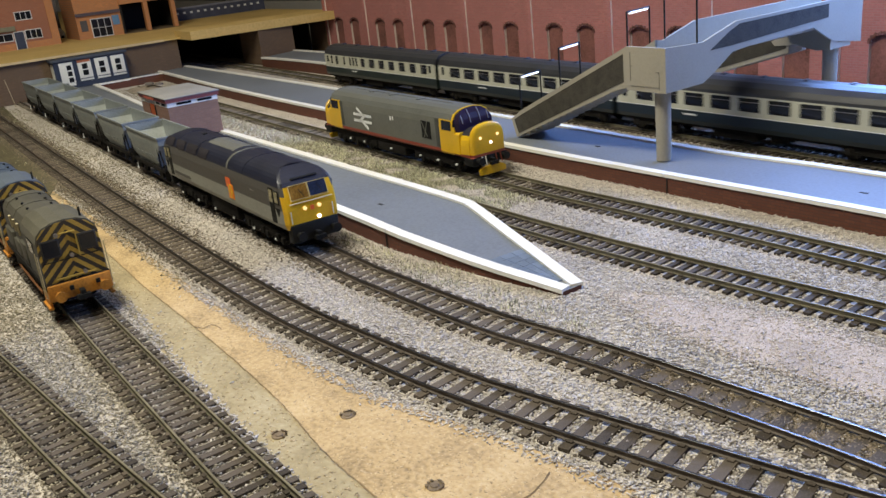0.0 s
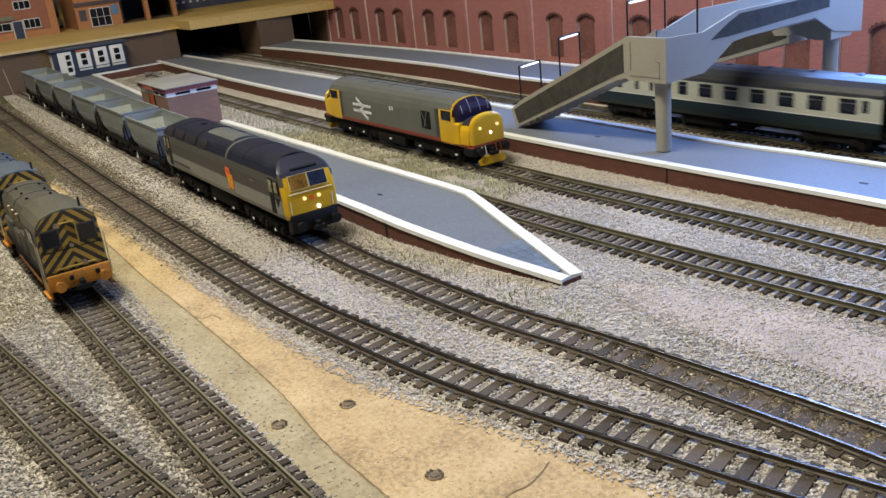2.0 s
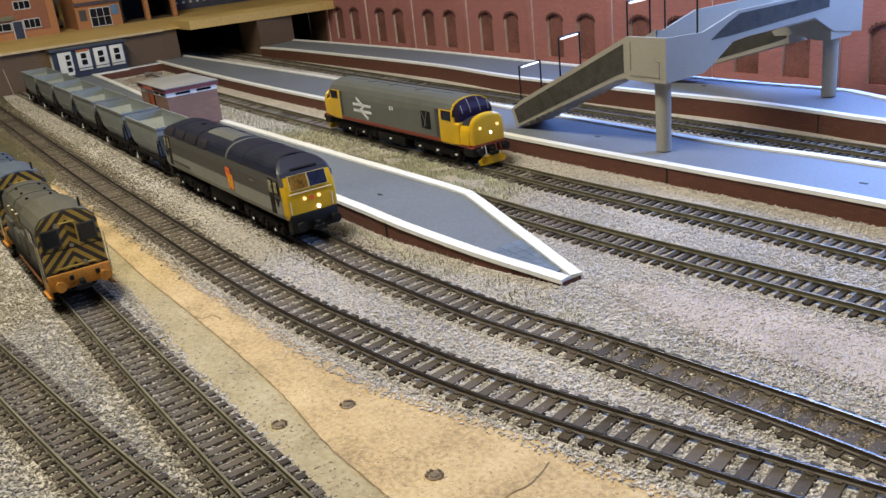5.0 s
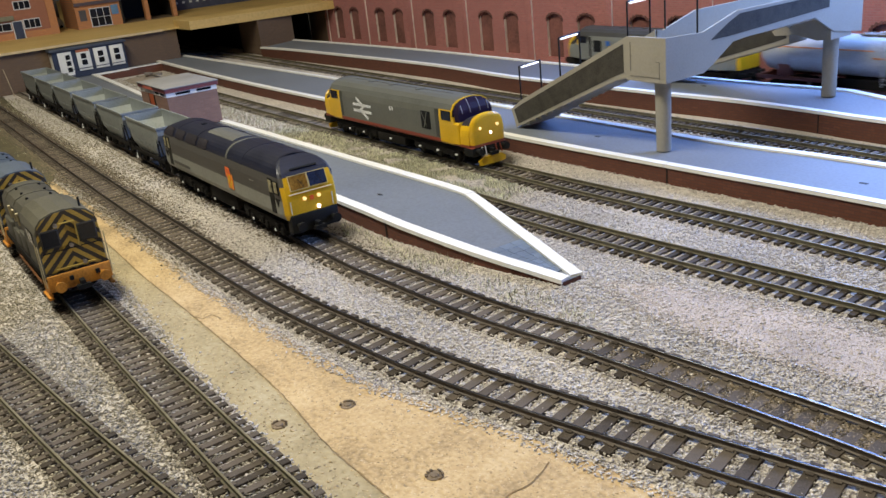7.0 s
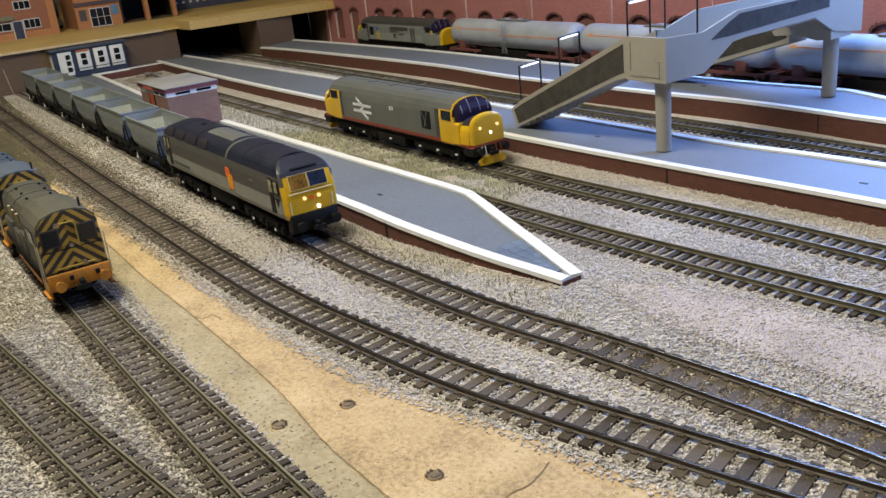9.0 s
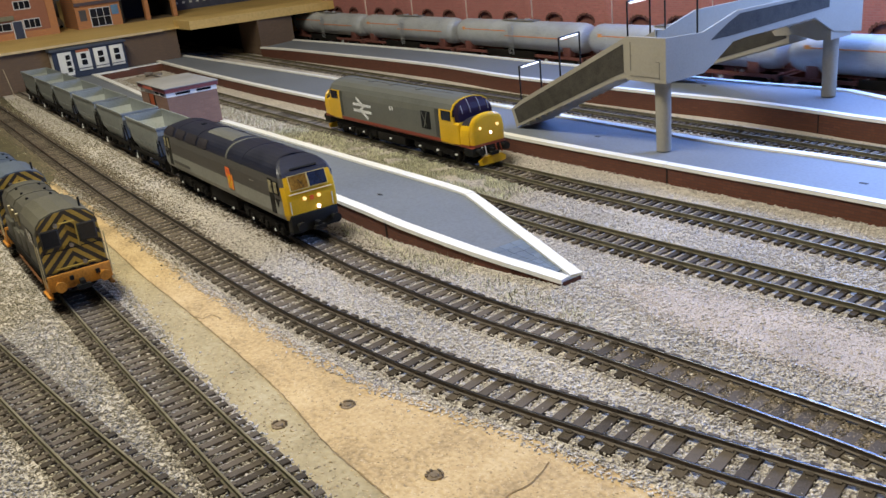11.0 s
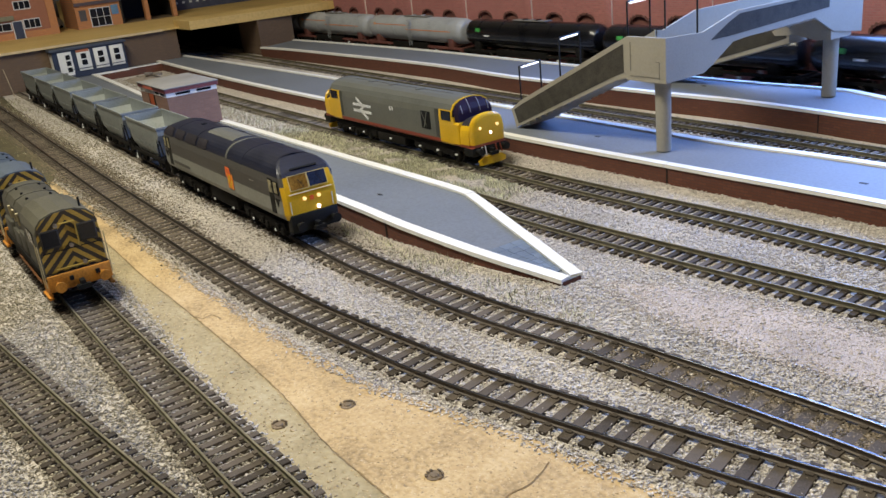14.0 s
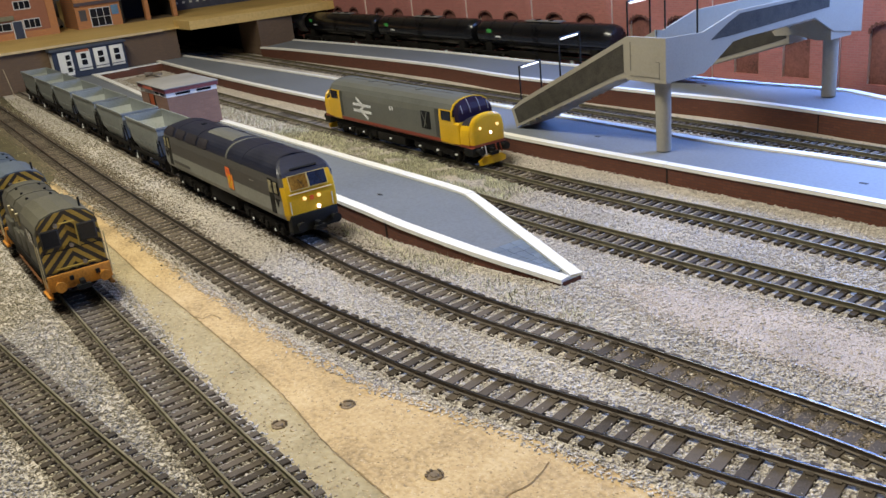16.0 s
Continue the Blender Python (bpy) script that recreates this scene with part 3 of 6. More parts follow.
def buffers(parent, x, s, z=0.0125, gap=0.0113, m=None):
    for y in (-gap, gap):
        bm = cyl(bmesh.new(), (x + s * 0.0025, y, z), (1, 0, 0), 0.0017, 0.005, 10)
        cyl(bm, (x + s * 0.0053, y, z), (1, 0, 0), 0.0029, 0.0009, 14)
        part("buffer", bm, m or M_BLACK, parent)
    bm = boxes((min(x, x + s * 0.005), max(x, x + s * 0.005), -0.0012, 0.0012, z - 0.0025, z + 0.0005))
    box(bm, min(x + s * 0.003, x + s * 0.006), max(x + s * 0.003, x + s * 0.006), -0.0035, 0.0035, z - 0.004, z - 0.0015)
    part("coupling", bm, M_BLACK, parent)


def front_lights(parent, x, lights):
    for y, z, r, m in lights:
        bm = cyl(bmesh.new(), (x, y, z), (1, 0, 0), r, 0.0012, 14)
        part("headlight" if m is M_LAMPW else "marker_light", bm, m, parent, "glowing white headlight" if m is M_LAMPW else "glowing yellow lamp")


def big_diesel():
    """The two-tone grey freight diesel with blue-black roof and flat yellow cab ends."""
    ob = root("diesel_locomotive", "two-tone grey diesel locomotive with yellow cab ends, lit headlamps", "locomotive", "diesel locomotives", m=pose(-0.5738, 0.2065, 0, rz=0.15))
    half = [(0.0165, 0.0158), (0.0177, 0.0190), (0.0177, 0.0276), (0.0177, 0.0360), (0.0171, 0.0412), (0.0164, 0.0434), (0.0152, 0.0455), (0.0135, 0.0472), (0.0112, 0.0486), (0.0085, 0.0496), (0.0055, 0.0502), (0.0, 0.0507)]
    prof = mirror_profile(half)
    side = mat("rail_grey_dark", (0.078, 0.073, 0.066), 0.5, vary=0.18, scale=50, fine=700, bump=0.08)
    low = mat("rail_grey_light", (0.25, 0.25, 0.215), 0.5, vary=0.12, scale=50, fine=700, bump=0.08)
    roof = mat("rail_roof_blue_black", (0.013, 0.015, 0.030), 0.42, vary=0.22, scale=40, fine=700, bump=0.08)

    def ring(x, s=0, back=0.0, narrow=0.0):
        out = []
        for y, z in prof:
            d = back * (0 if z < 0.0305 else (min(z, 0.0415) - 0.0305) * 0.32 + max(0, z - 0.0415) * 0.55 + max(0, z - 0.0415) ** 2 * 150)
            out.append(Vector((x - s * d, y * (1 - narrow), z)))
        return out

    xs = [-0.1065, -0.094, -0.06, -0.03, 0.0, 0.03, 0.06, 0.094, 0.1065]
    rings = [ring(-0.1130, -1, 1, 0.115), ring(-0.1115, -1, 1, 0.065)] + [ring(-0.1102, -1, 0.9, 0.01), ring(-0.1065, -1, 0.72)] + [ring(x) for x in xs[1:-1]] + [ring(0.1065, 1, 0.72), ring(0.1102, 1, 0.9, 0.01), ring(0.1115, 1, 1, 0.065), ring(0.1130, 1, 1, 0.115)]
    bm = loft(bmesh.new(), rings)

    def pick(c, n):
        if c.z > 0.0413:
            return 2
        if abs(c.x) > 0.1100:
            return 3
        return 1 if c.z < 0.0275 else 0

    part("body", bm, [side, low, roof, M_YELLOW], ob, choose=pick)
    part("underframe", boxes((-0.110, 0.110, -0.0125, 0.0125, 0.0110, 0.0180), (-0.026, 0.024, -0.0145, 0.0145, 0.0045, 0.0160), bev=0.0006), M_WEATHER, ob)
    for x in (-0.067, 0.067):
        bogie(ob, x, 0.047, 3, 0.064)
    for s in (-1, 1):
        part("buffer_beam", boxes((min(s * 0.108, s * 0.1142), max(s * 0.108, s * 0.1142), -0.0155, 0.0155, 0.0075, 0.0186), bev=0.0008), M_BLACK, ob)
        buffers(ob, s * 0.1145, s)
        for y in (-0.0064, 0.0060):
            ry = -s * 17.8
            x = s * (0.1130 - (0.0365 - 0.0305) * 0.32)
            # amber left and blue right: reflections painted into the pane colours
            w = part("windscreen", plate((x - s * 0.0003, y, 0.0372), 0.0116, 0.0082, 0.0012, ry=ry), mat("amber_reflection_pane", (0.26, 0.135, 0.025), 0.10, vary=0.5, scale=120, bump=0) if y < 0 else mat("blue_reflection_pane", (0.02, 0.028, 0.06), 0.2, vary=0.6, scale=160, bump=0, spec=0.2), ob)
            bm = bmesh.new()
            for dy, dz, ww, hh in ((0, 0.0042, 0.0122, 0.0003), (0, -0.0042, 0.0122, 0.0003), (0.0059, 0, 0.0003, 0.0086), (-0.0059, 0, 0.0003, 0.0086)):
                tilted(bm, (x - s * dz * 0.32, y + dy, 0.0372 + dz), ww, hh, 0.0013, 0, ry, 0)
            part("window_frame", bm, mat("pale_rim", (0.60, 0.48, 0.20), 0.4), w)
            bm = bmesh.new()
            tilted(bm, (x + s * 0.0006, y + 0.0015, 0.0364), 0.0003, 0.0062, 0.0004, 28, ry, 0)
            part("wiper", bm, M_BLACK, w)
            part("handrail", boxes((min(s * 0.1132, s * 0.1139), max(s * 0.1132, s * 0.1139), y * 2.2 - 0.0002, y * 2.2 + 0.0002, 0.0195, 0.0270)), M_PAPER, ob)
        part("waist_strip", boxes((min(s * 0.1128, s * 0.1136), max(s * 0.1128, s * 0.1136), -0.0140, 0.0140, 0.0309, 0.0314)), mat("cream_line", (0.75, 0.66, 0.42), 0.5), ob)
        for y in (-0.0177, 0.0177):
            o = 1 if y > 0 else -1
            d = part("cab_door", boxes((s * 0.0965 - 0.0032, s * 0.0965 + 0.0032, min(y, y + o * 0.0003), max(y, y + o * 0.0003), 0.0185, 0.0400)), M_BLACK, ob)
            part("door_window", boxes((s * 0.0965 - 0.0022, s * 0.0965 + 0.0022, min(y, y + o * 0.0006), max(y, y + o * 0.0006), 0.0315, 0.0390)), M_PALEGLASS, d)
            cw = part("cab_window", boxes((s * 0.1040 - 0.0031, s * 0.1040 + 0.0031, min(y, y + o * 0.0004), max(y, y + o * 0.0004), 0.0310, 0.0392)), M_BLACK, ob)
            part("pane", boxes((s * 0.1040 - 0.0023, s * 0.1040 + 0.0023, min(y, y + o * 0.0006), max(y, y + o * 0.0006), 0.0320, 0.0386)), M_PALEGLASS, cw)
            part("dark_badge", slab_xz([(s * 0.1040 - 0.0030, 0.0285), (s * 0.1040 + 0.0030, 0.0285), (s * 0.1040, 0.0235)], min(y, y + o * 0.0004), max(y, y + o * 0.0004)), M_BLACK, ob)
    front_lights(ob, 0.1134, [(-0.0048, 0.0272, 0.0011, M_LAMPY), (0.0046, 0.0272, 0.0011, M_LAMPY), (0.0036, 0.0205, 0.0011, M_LAMPW)])
    part("badge", plate((0.1134, 0.0, 0.0268), 0.0022, 0.0026), M_ORANGE, ob, "small orange cab badge")
    for s in (-1, 1):
        y = 0.0178 * s
        lo, hi = min(y, y + s * 0.0002), max(y, y + s * 0.0002)
        part("side_emblem", boxes((0.0215, 0.0295, lo, hi, 0.0285, 0.0352)), M_ORANGE, ob, "red freight emblem square")
        lo, hi = min(y, y + s * 0.0004), max(y, y + s * 0.0004)
        part("side_emblem", boxes((0.0240, 0.0330, lo, hi, 0.0212, 0.0310)), mat("emblem_orange", (0.85, 0.26, 0.03), 0.45, vary=0.1, bump=0), ob, "orange freight emblem square")
        lo, hi = min(y, y + s * 0.0006), max(y, y + s * 0.0006)
        for dx, dz in ((0.0, 0.0028), (0.0, -0.0028), (-0.0024, 0.0), (0.0024, 0.0)):
            part("emblem_diamond", slab_xz([(0.0285 + dx - 0.0014, 0.0261 + dz), (0.0285 + dx, 0.0261 + dz - 0.0018), (0.0285 + dx + 0.0014, 0.0261 + dz), (0.0285 + dx, 0.0261 + dz + 0.0018)], lo, hi), M_YELLOW, ob)
        part("number_bar", boxes((0.063, 0.069, min(y, y + s * 0.0002), max(y, y + s * 0.0002), 0.0333, 0.0338)), mat("faint_number", (0.22, 0.21, 0.19), 0.6), ob)
        part("name_bar", boxes((-0.090, -0.055, min(y, y + s * 0.0002), max(y, y + s * 0.0002), 0.0208, 0.0228)), side, ob)
        for k in range(6):
            x = -0.088 + 0.035 * k
            part("axle_box", boxes((x - 0.0008, x + 0.0008, s * 0.0152, s * 0.0160, 0.0042, 0.0056)), M_PAPER, ob, "small pale step end")
    roofp = mat("roof_panel_grey", (0.115, 0.115, 0.105), 0.5, vary=0.15)
    for x0, x1, y0, y1 in ((-0.030, 0.018, -0.010, 0.010),):
        bm = loft(bmesh.new(), [[Vector((x, y * 0.80, z + 0.0006)) for y, z in mirror_profile(half[6:])] for x in (x0, x1)])
        part("roof_panel", bm, roofp, ob, "paler grey roof grille panel")
    for x in (-0.078, -0.036, 0.026, 0.052):
        bm = loft(bmesh.new(), [[Vector((x + d, y * 1.006, z + 0.00025)) for y, z in mirror_profile(half[4:])] for d in ((-0.0022, 0.0010) if x == 0.026 else (-0.0005, 0.0005))])
        part("roof_rib", bm, roofp if x in (0.026,) else roof, ob)
    for s in (-1, 1):
        for x0, x1 in ((-0.101, -0.084), (-0.078, -0.060), (-0.055, -0.034), (-0.030, -0.012)):
            bm = bmesh.new()
            rows = [[bm.verts.new((x, s * (y + 0.0003), z + 0.0003)) for y, z in half[4:8]] for x in (x0, x1)]
            for i in range(3):
                bm.faces.new((rows[0][i], rows[0][i + 1], rows[1][i + 1], rows[1][i]))
            part("shoulder_grille", bm, M_MATT, ob, "dark roof shoulder grille")
        part("cab_vent", tilted(bmesh.new(), (s * 0.1072, 0.0, 0.0446), 0.0170, 0.0010, 0.0012, 0, -s * 40, 0), M_BLACK, ob)
    part("exhaust_port", boxes((-0.0595, -0.0555, -0.0015, 0.0015, 0.0503, 0.0512)), M_BLACK, ob)
    for o in ob.children_recursive:
        o.data.transform(Matrix.Diagonal((0.98, 1, 1, 1)))


def nose_diesel(name_label, m, side, roof, stripe, ends, two_tone=None, arrow=True, lit=True):
    """A diesel with a low bonnet and a wrapped windscreen at each end."""
    ob = root("diesel_locomotive", name_label, "locomotive", "diesel locomotives", m=m)
    half = [(0.0165, 0.0150), (0.0177, 0.0166), (0.0177, 0.0186), (0.0177, 0.0290), (0.0177, 0.0365), (0.0170, 0.0412), (0.0148, 0.0450), (0.0105, 0.0475), (0.0052, 0.0487), (0.0, 0.0490)]
    prof = mirror_profile(half)

    def ring(x):
        return [Vector((x, y, z)) for y, z in prof]

    xs = [-0.0955, -0.0790, -0.05, -0.02, 0.02, 0.05, 0.0790, 0.0955]

    def capring(s):
        return [Vector((s * (0.0955 + 0.0030 * (1 - min(1, max(0, (z - 0.034) / 0.012)))), y * 0.985, z)) for y, z in prof]

    bm = loft(bmesh.new(), [capring(-1)] + [ring(x) for x in xs] + [capring(1)])

    def pick(c, n):
        if c.z > 0.0412 and abs(c.x) < 0.0955:
            return 1
        if abs(c.x) > 0.0791:
            if not arrow and abs(c.x) < 0.0962:
                return 1 if c.z > 0.0330 else 0
            return 3 if c.z < 0.0412 and (abs(c.x) < 0.0962 or c.z < 0.036) else 4
        if c.z < 0.0187:
            return 2
        return 5 if (two_tone and c.z < 0.029) else 0

    part("body", bm, [side, roof, stripe, ends, M_GLASS, two_tone or side], ob, choose=pick)
    for s in (-1, 1):
        def nring(x, w, top, bot=0.0150):
            pts = [(w, bot), (w * 1.02, bot + 0.002), (w * 1.02, top - 0.0120), (w * 0.985, top - 0.0080), (w * 0.89, top - 0.0046), (w * 0.72, top - 0.0022), (w * 0.42, top - 0.0006), (0, top)]
            return [Vector((s * x, y, z)) for y, z in mirror_profile(pts)]

        low = [(0.0165, 0.0150), (0.0177, 0.0166), (0.0177, 0.0312), (0.0160, 0.0326), (0.0, 0.0330)]
        bm = loft(bmesh.new(), [[Vector((s * x, y * k, z)) for y, z in mirror_profile(low)] for x, k in ((0.0950, 1.0), (0.1020, 0.995), (0.1034, 0.975))])
        part("cab_front", bm, [ends, stripe, side], ob, choose=lambda c, n: 1 if c.z < 0.0168 else (0 if arrow else 2))
        bm = loft(bmesh.new(), [nring(0.1000, 0.0166, 0.0352), nring(0.1060, 0.0164, 0.0354), nring(0.1130, 0.0155, 0.0356)])
        part("nose", bm, [ends, stripe, side, M_MATT], ob, "yellow bonnet with a matt black top", choose=lambda c, n: 1 if c.z < 0.0168 else (3 if c.z > 0.0306 else (0 if arrow else 2)))
        bm = loft(bmesh.new(), [nring(0.1124, 0.0147, 0.0380), nring(0.1136, 0.0149, 0.0390), nring(0.1152, 0.0146, 0.0390), nring(0.1162, 0.0137, 0.0381), nring(0.1167, 0.0123, 0.0366)])
        part("nose_cap", bm, [ends, stripe], ob, "rounded yellow nose front", choose=lambda c, n: 1 if c.z < 0.0168 else 0)
        # arched rim and wrapped windscreen
        bm = loft(bmesh.new(), [[Vector((s * x, y * 1.006, z + 0.0002)) for y, z in mirror_profile(half[4:])] for x in (0.0950, 0.0966)])
        part("cab_rim", bm, ends if arrow and s > 0 else roof, ob, "arched cab edge")
        glass = [[Vector((s * (0.0962 + 0.0060 * k * (1 - max(0, (z - 0.0375) / 0.0118) ** 2)), y * (0.955 - 0.09 * k), z - 0.0003)) for y, z in mirror_profile([(0.0176, 0.0316), (0.0176, 0.0390)] + half[5:])] for k in (0, 1)]
        w = part("windscreen", loft(bmesh.new(), glass), M_SCREEN, ob, "dark wrapped windscreen")
        for y, top in ((-0.0118, 0.0444), (-0.0045, 0.0478), (0.0045, 0.0478), (0.0118, 0.0444)):
            bm = bmesh.new()
            zs = np.linspace(0.0385, top, 4)
            xq = [0.0964 + 0.0060 * (1 - max(0, (z - 0.0371) / 0.0118) ** 2) for z in zs]
            for k in range(3):
                dx, dz = xq[k + 1] - xq[k], zs[k + 1] - zs[k]
                tilted(bm, (s * (xq[k] + dx / 2), y, zs[k] + dz / 2), 0.00045, math.hypot(dx, dz) * 1.05, 0.0006, 0, s * math.degrees(math.atan2(dx, dz)), 0)
            part("window_pillar", bm, mat("pillar_grey", (0.20, 0.19, 0.22), 0.4), w)
        part("buffer_beam", boxes((min(s * 0.106, s * 0.1168), max(s * 0.106, s * 0.1168), -0.0162, 0.0162, 0.0085, 0.0152), bev=0.0008), [M_BLACK, stripe], ob, choose=lambda c, n: 1 if arrow and c.z > 0.0149 else 0)
        buffers(ob, s * 0.1168, s)
        bm = bmesh.new()
        loft(bm, [[Vector((s * x, y * k, z)) for y, z in ((0.0120, 0.0015), (0.0126, 0.0050), (0.0080, 0.0076), (-0.0080, 0.0076), (-0.0126, 0.0050), (-0.0120, 0.0015))] for x, k in ((0.1168, 0.92), (0.1188, 1.0), (0.1200, 0.55))])
        part("snow_plough", bm, ends if arrow else M_BLACK, ob, "yellow wedge snow plough" if arrow else "")
        if arrow:
            for y in (-0.0075, -0.0045, 0.0050, 0.0090):
                part("brake_pipe", rod(bmesh.new(), (s * 0.1170, y, 0.0150), (s * 0.1186, y * 1.05, 0.0080), 0.00045, 6), stripe if y > 0 else M_PAPER, ob)
        for y in (-0.0177, 0.0177):
            o = 1 if y > 0 else -1
            part("cab_window", boxes((s * 0.0885 - 0.0060, s * 0.0885 + 0.0060, min(y, y + o * 0.0003), max(y, y + o * 0.0003), 0.0335, 0.0405)), M_GLASS, ob)
            part("cab_door", boxes((s * 0.0762 - 0.0022, s * 0.0762 + 0.0022, min(y, y + o * 0.0002), max(y, y + o * 0.0002), 0.0195, 0.0410)), mat("door_dark_grey", (0.055, 0.055, 0.045), 0.6) if arrow else side, ob)
    part("underframe", boxes((-0.110, 0.110, -0.0150, 0.0150, 0.0105, 0.0156), (-0.022, 0.022, -0.0155, 0.0155, 0.0040, 0.0112), (-0.034, -0.025, -0.015, 0.015, 0.005, 0.0112), bev=0.0006), M_WEATHER, ob)
    for x in (-0.066, 0.066):
        bogie(ob, x, 0.048, 3, 0.063)
    if lit:
        front_lights(ob, 0.1168, [(-0.0078, 0.0286, 0.0011, M_LAMPY), (0.0080, 0.0290, 0.0011, M_LAMPY), (0.0015, 0.0240, 0.0010, M_LAMPW)])
    for s in (-1, 1):
        y = 0.0178 * s
        lo, hi = min(y, y + s * 0.0003), max(y, y + s * 0.0003)
        if arrow:
            bm = bmesh.new()
            for zc in (0.0265, 0.0318):
                box(bm, -0.0545, -0.0240, lo, hi, zc - 0.0011, zc + 0.0011)
            for x, z, a in ((-0.0425, 0.0342, 30), (-0.0395, 0.02915, -30), (-0.0360, 0.0240, 30)):
                tilted(bm, (x, (lo + hi) / 2, z), 0.0003, 0.0023, 0.0128, 0, a, 0)
            part("white_emblem", bm, M_PAPER, ob, "large white two-way arrow emblem")
            bm = boxes((0.0545, 0.0670, lo, hi, 0.0240, 0.0375))
            g = part("side_window", bm, M_BLACK, ob)
            bm = bmesh.new()
            tilted(bm, (0.0607, y + s * 0.0004, 0.0310), 0.0003, 0.0135, 0.0008, 0, 22, 0)
            tilted(bm, (0.0590, y + s * 0.0005, 0.0310), 0.0003, 0.0130, 0.0005, 0, -30, 0)
            part("grille_bar", bm, side, g)
            part("number_bar", boxes((0.0070, 0.0090, lo, hi, 0.0325, 0.0358), (0.0110, 0.0125, lo, hi, 0.0330, 0.0360)), M_PAPER, ob)
            for x in (-0.070, -0.045, 0.0, 0.045, 0.070, 0.095):
                part("step", boxes((x - 0.0012, x + 0.0012, s * 0.0152, s * 0.0164, 0.0070, 0.0082)), M_PAPER, ob, "pale footstep")
        else:
            for x0, x1, z0, z1 in ((-0.072, -0.060, 0.025, 0.037), (-0.012, 0.000, 0.0335, 0.0385), (0.001, 0.013, 0.0335, 0.0385), (0.014, 0.026, 0.0335, 0.0385), (0.027, 0.037, 0.0340, 0.0385), (-0.012, 0.008, 0.0305, 0.0325), (-0.003, 0.003, 0.0225, 0.0290), (0.010, 0.026, 0.0275, 0.0290), (0.044, 0.048, 0.0195, 0.0375), (0.051, 0.0545, 0.0195, 0.0380), (-0.0785, -0.0755, 0.0195, 0.040)):
                part("side_grille", boxes((x0, x1, lo, hi, z0, z1)), M_BLACK if x0 < -0.06 else roof, ob)
            check = bmesh.new()
            for i in range(3):
                for j in range(4):
                    if (i + j) % 2 == 0:
                        box(check, -0.052 + 0.0034 * i, -0.0486 + 0.0034 * i, lo, hi, 0.0195 + 0.0030 * j, 0.0225 + 0.0030 * j)
            part("badge", check, M_YELLOW, ob, "yellow chequered freight badge")
            part("badge", boxes((-0.053, -0.047, lo, hi, 0.0320, 0.0370)), mat("badge_blue", (0.03, 0.12, 0.4), 0.5), ob)
    for x in (-0.045, -0.012, 0.03):
        bm = cyl(bmesh.new(), (x, 0, 0.0489), (0, 0, 1), 0.0045, 0.001, 18)
        part("roof_fan" if x == -0.012 else "roof_hatch", bm, roof, ob)
    part("roof_strip", boxes((-0.075, 0.075, -0.0003, 0.0003, 0.0489, 0.0493)), roof, ob)
    for o in ob.children_recursive:
        o.data.transform(Matrix.Diagonal((0.988, 1, 1, 1)))
    return ob


def chevron_mat():
    m = mat("wasp_stripes", (0.42, 0.27, 0.04), 0.55, vary=0.25, scale=120, fine=900)
    n, l = m.node_tree.nodes, m.node_tree.links
    tc = next(x for x in n if x.type == "TEX_COORD")
    ramp = next(x for x in n if x.type == "VALTORGB")
    sep = n.new("ShaderNodeSeparateXYZ")
    l.new(tc.outputs["Object"], sep.inputs[0])

    def op(kind, a, b):
        q = n.new("ShaderNodeMath")
        q.operation = kind
        for i, v in enumerate((a, b)):
            if v is None:
                continue
            if isinstance(v, (int, float)):
                q.inputs[i].default_value = v
            else:
                l.new(v, q.inputs[i])
        return q.outputs[0]

    v = op("MULTIPLY_ADD", op("ABSOLUTE", sep.outputs["Y"], None), 0.95)
    v.node.inputs[2].default_value = 0.0
    v = op("ADD", v, sep.outputs["Z"])
    v = op("GREATER_THAN", op("FRACT", op("MULTIPLY", v, 1 / 0.0058), None), 0.5)
    mx = n.new("ShaderNodeMixRGB")
    l.new(v, mx.inputs[0])
    l.new(ramp.outputs[0], mx.inputs[1])
    mx.inputs[2].default_value = (0.034, 0.025, 0.016, 1)
    l.new(mx.outputs[0], n["Principled BSDF"].inputs["Base Color"])
    return m


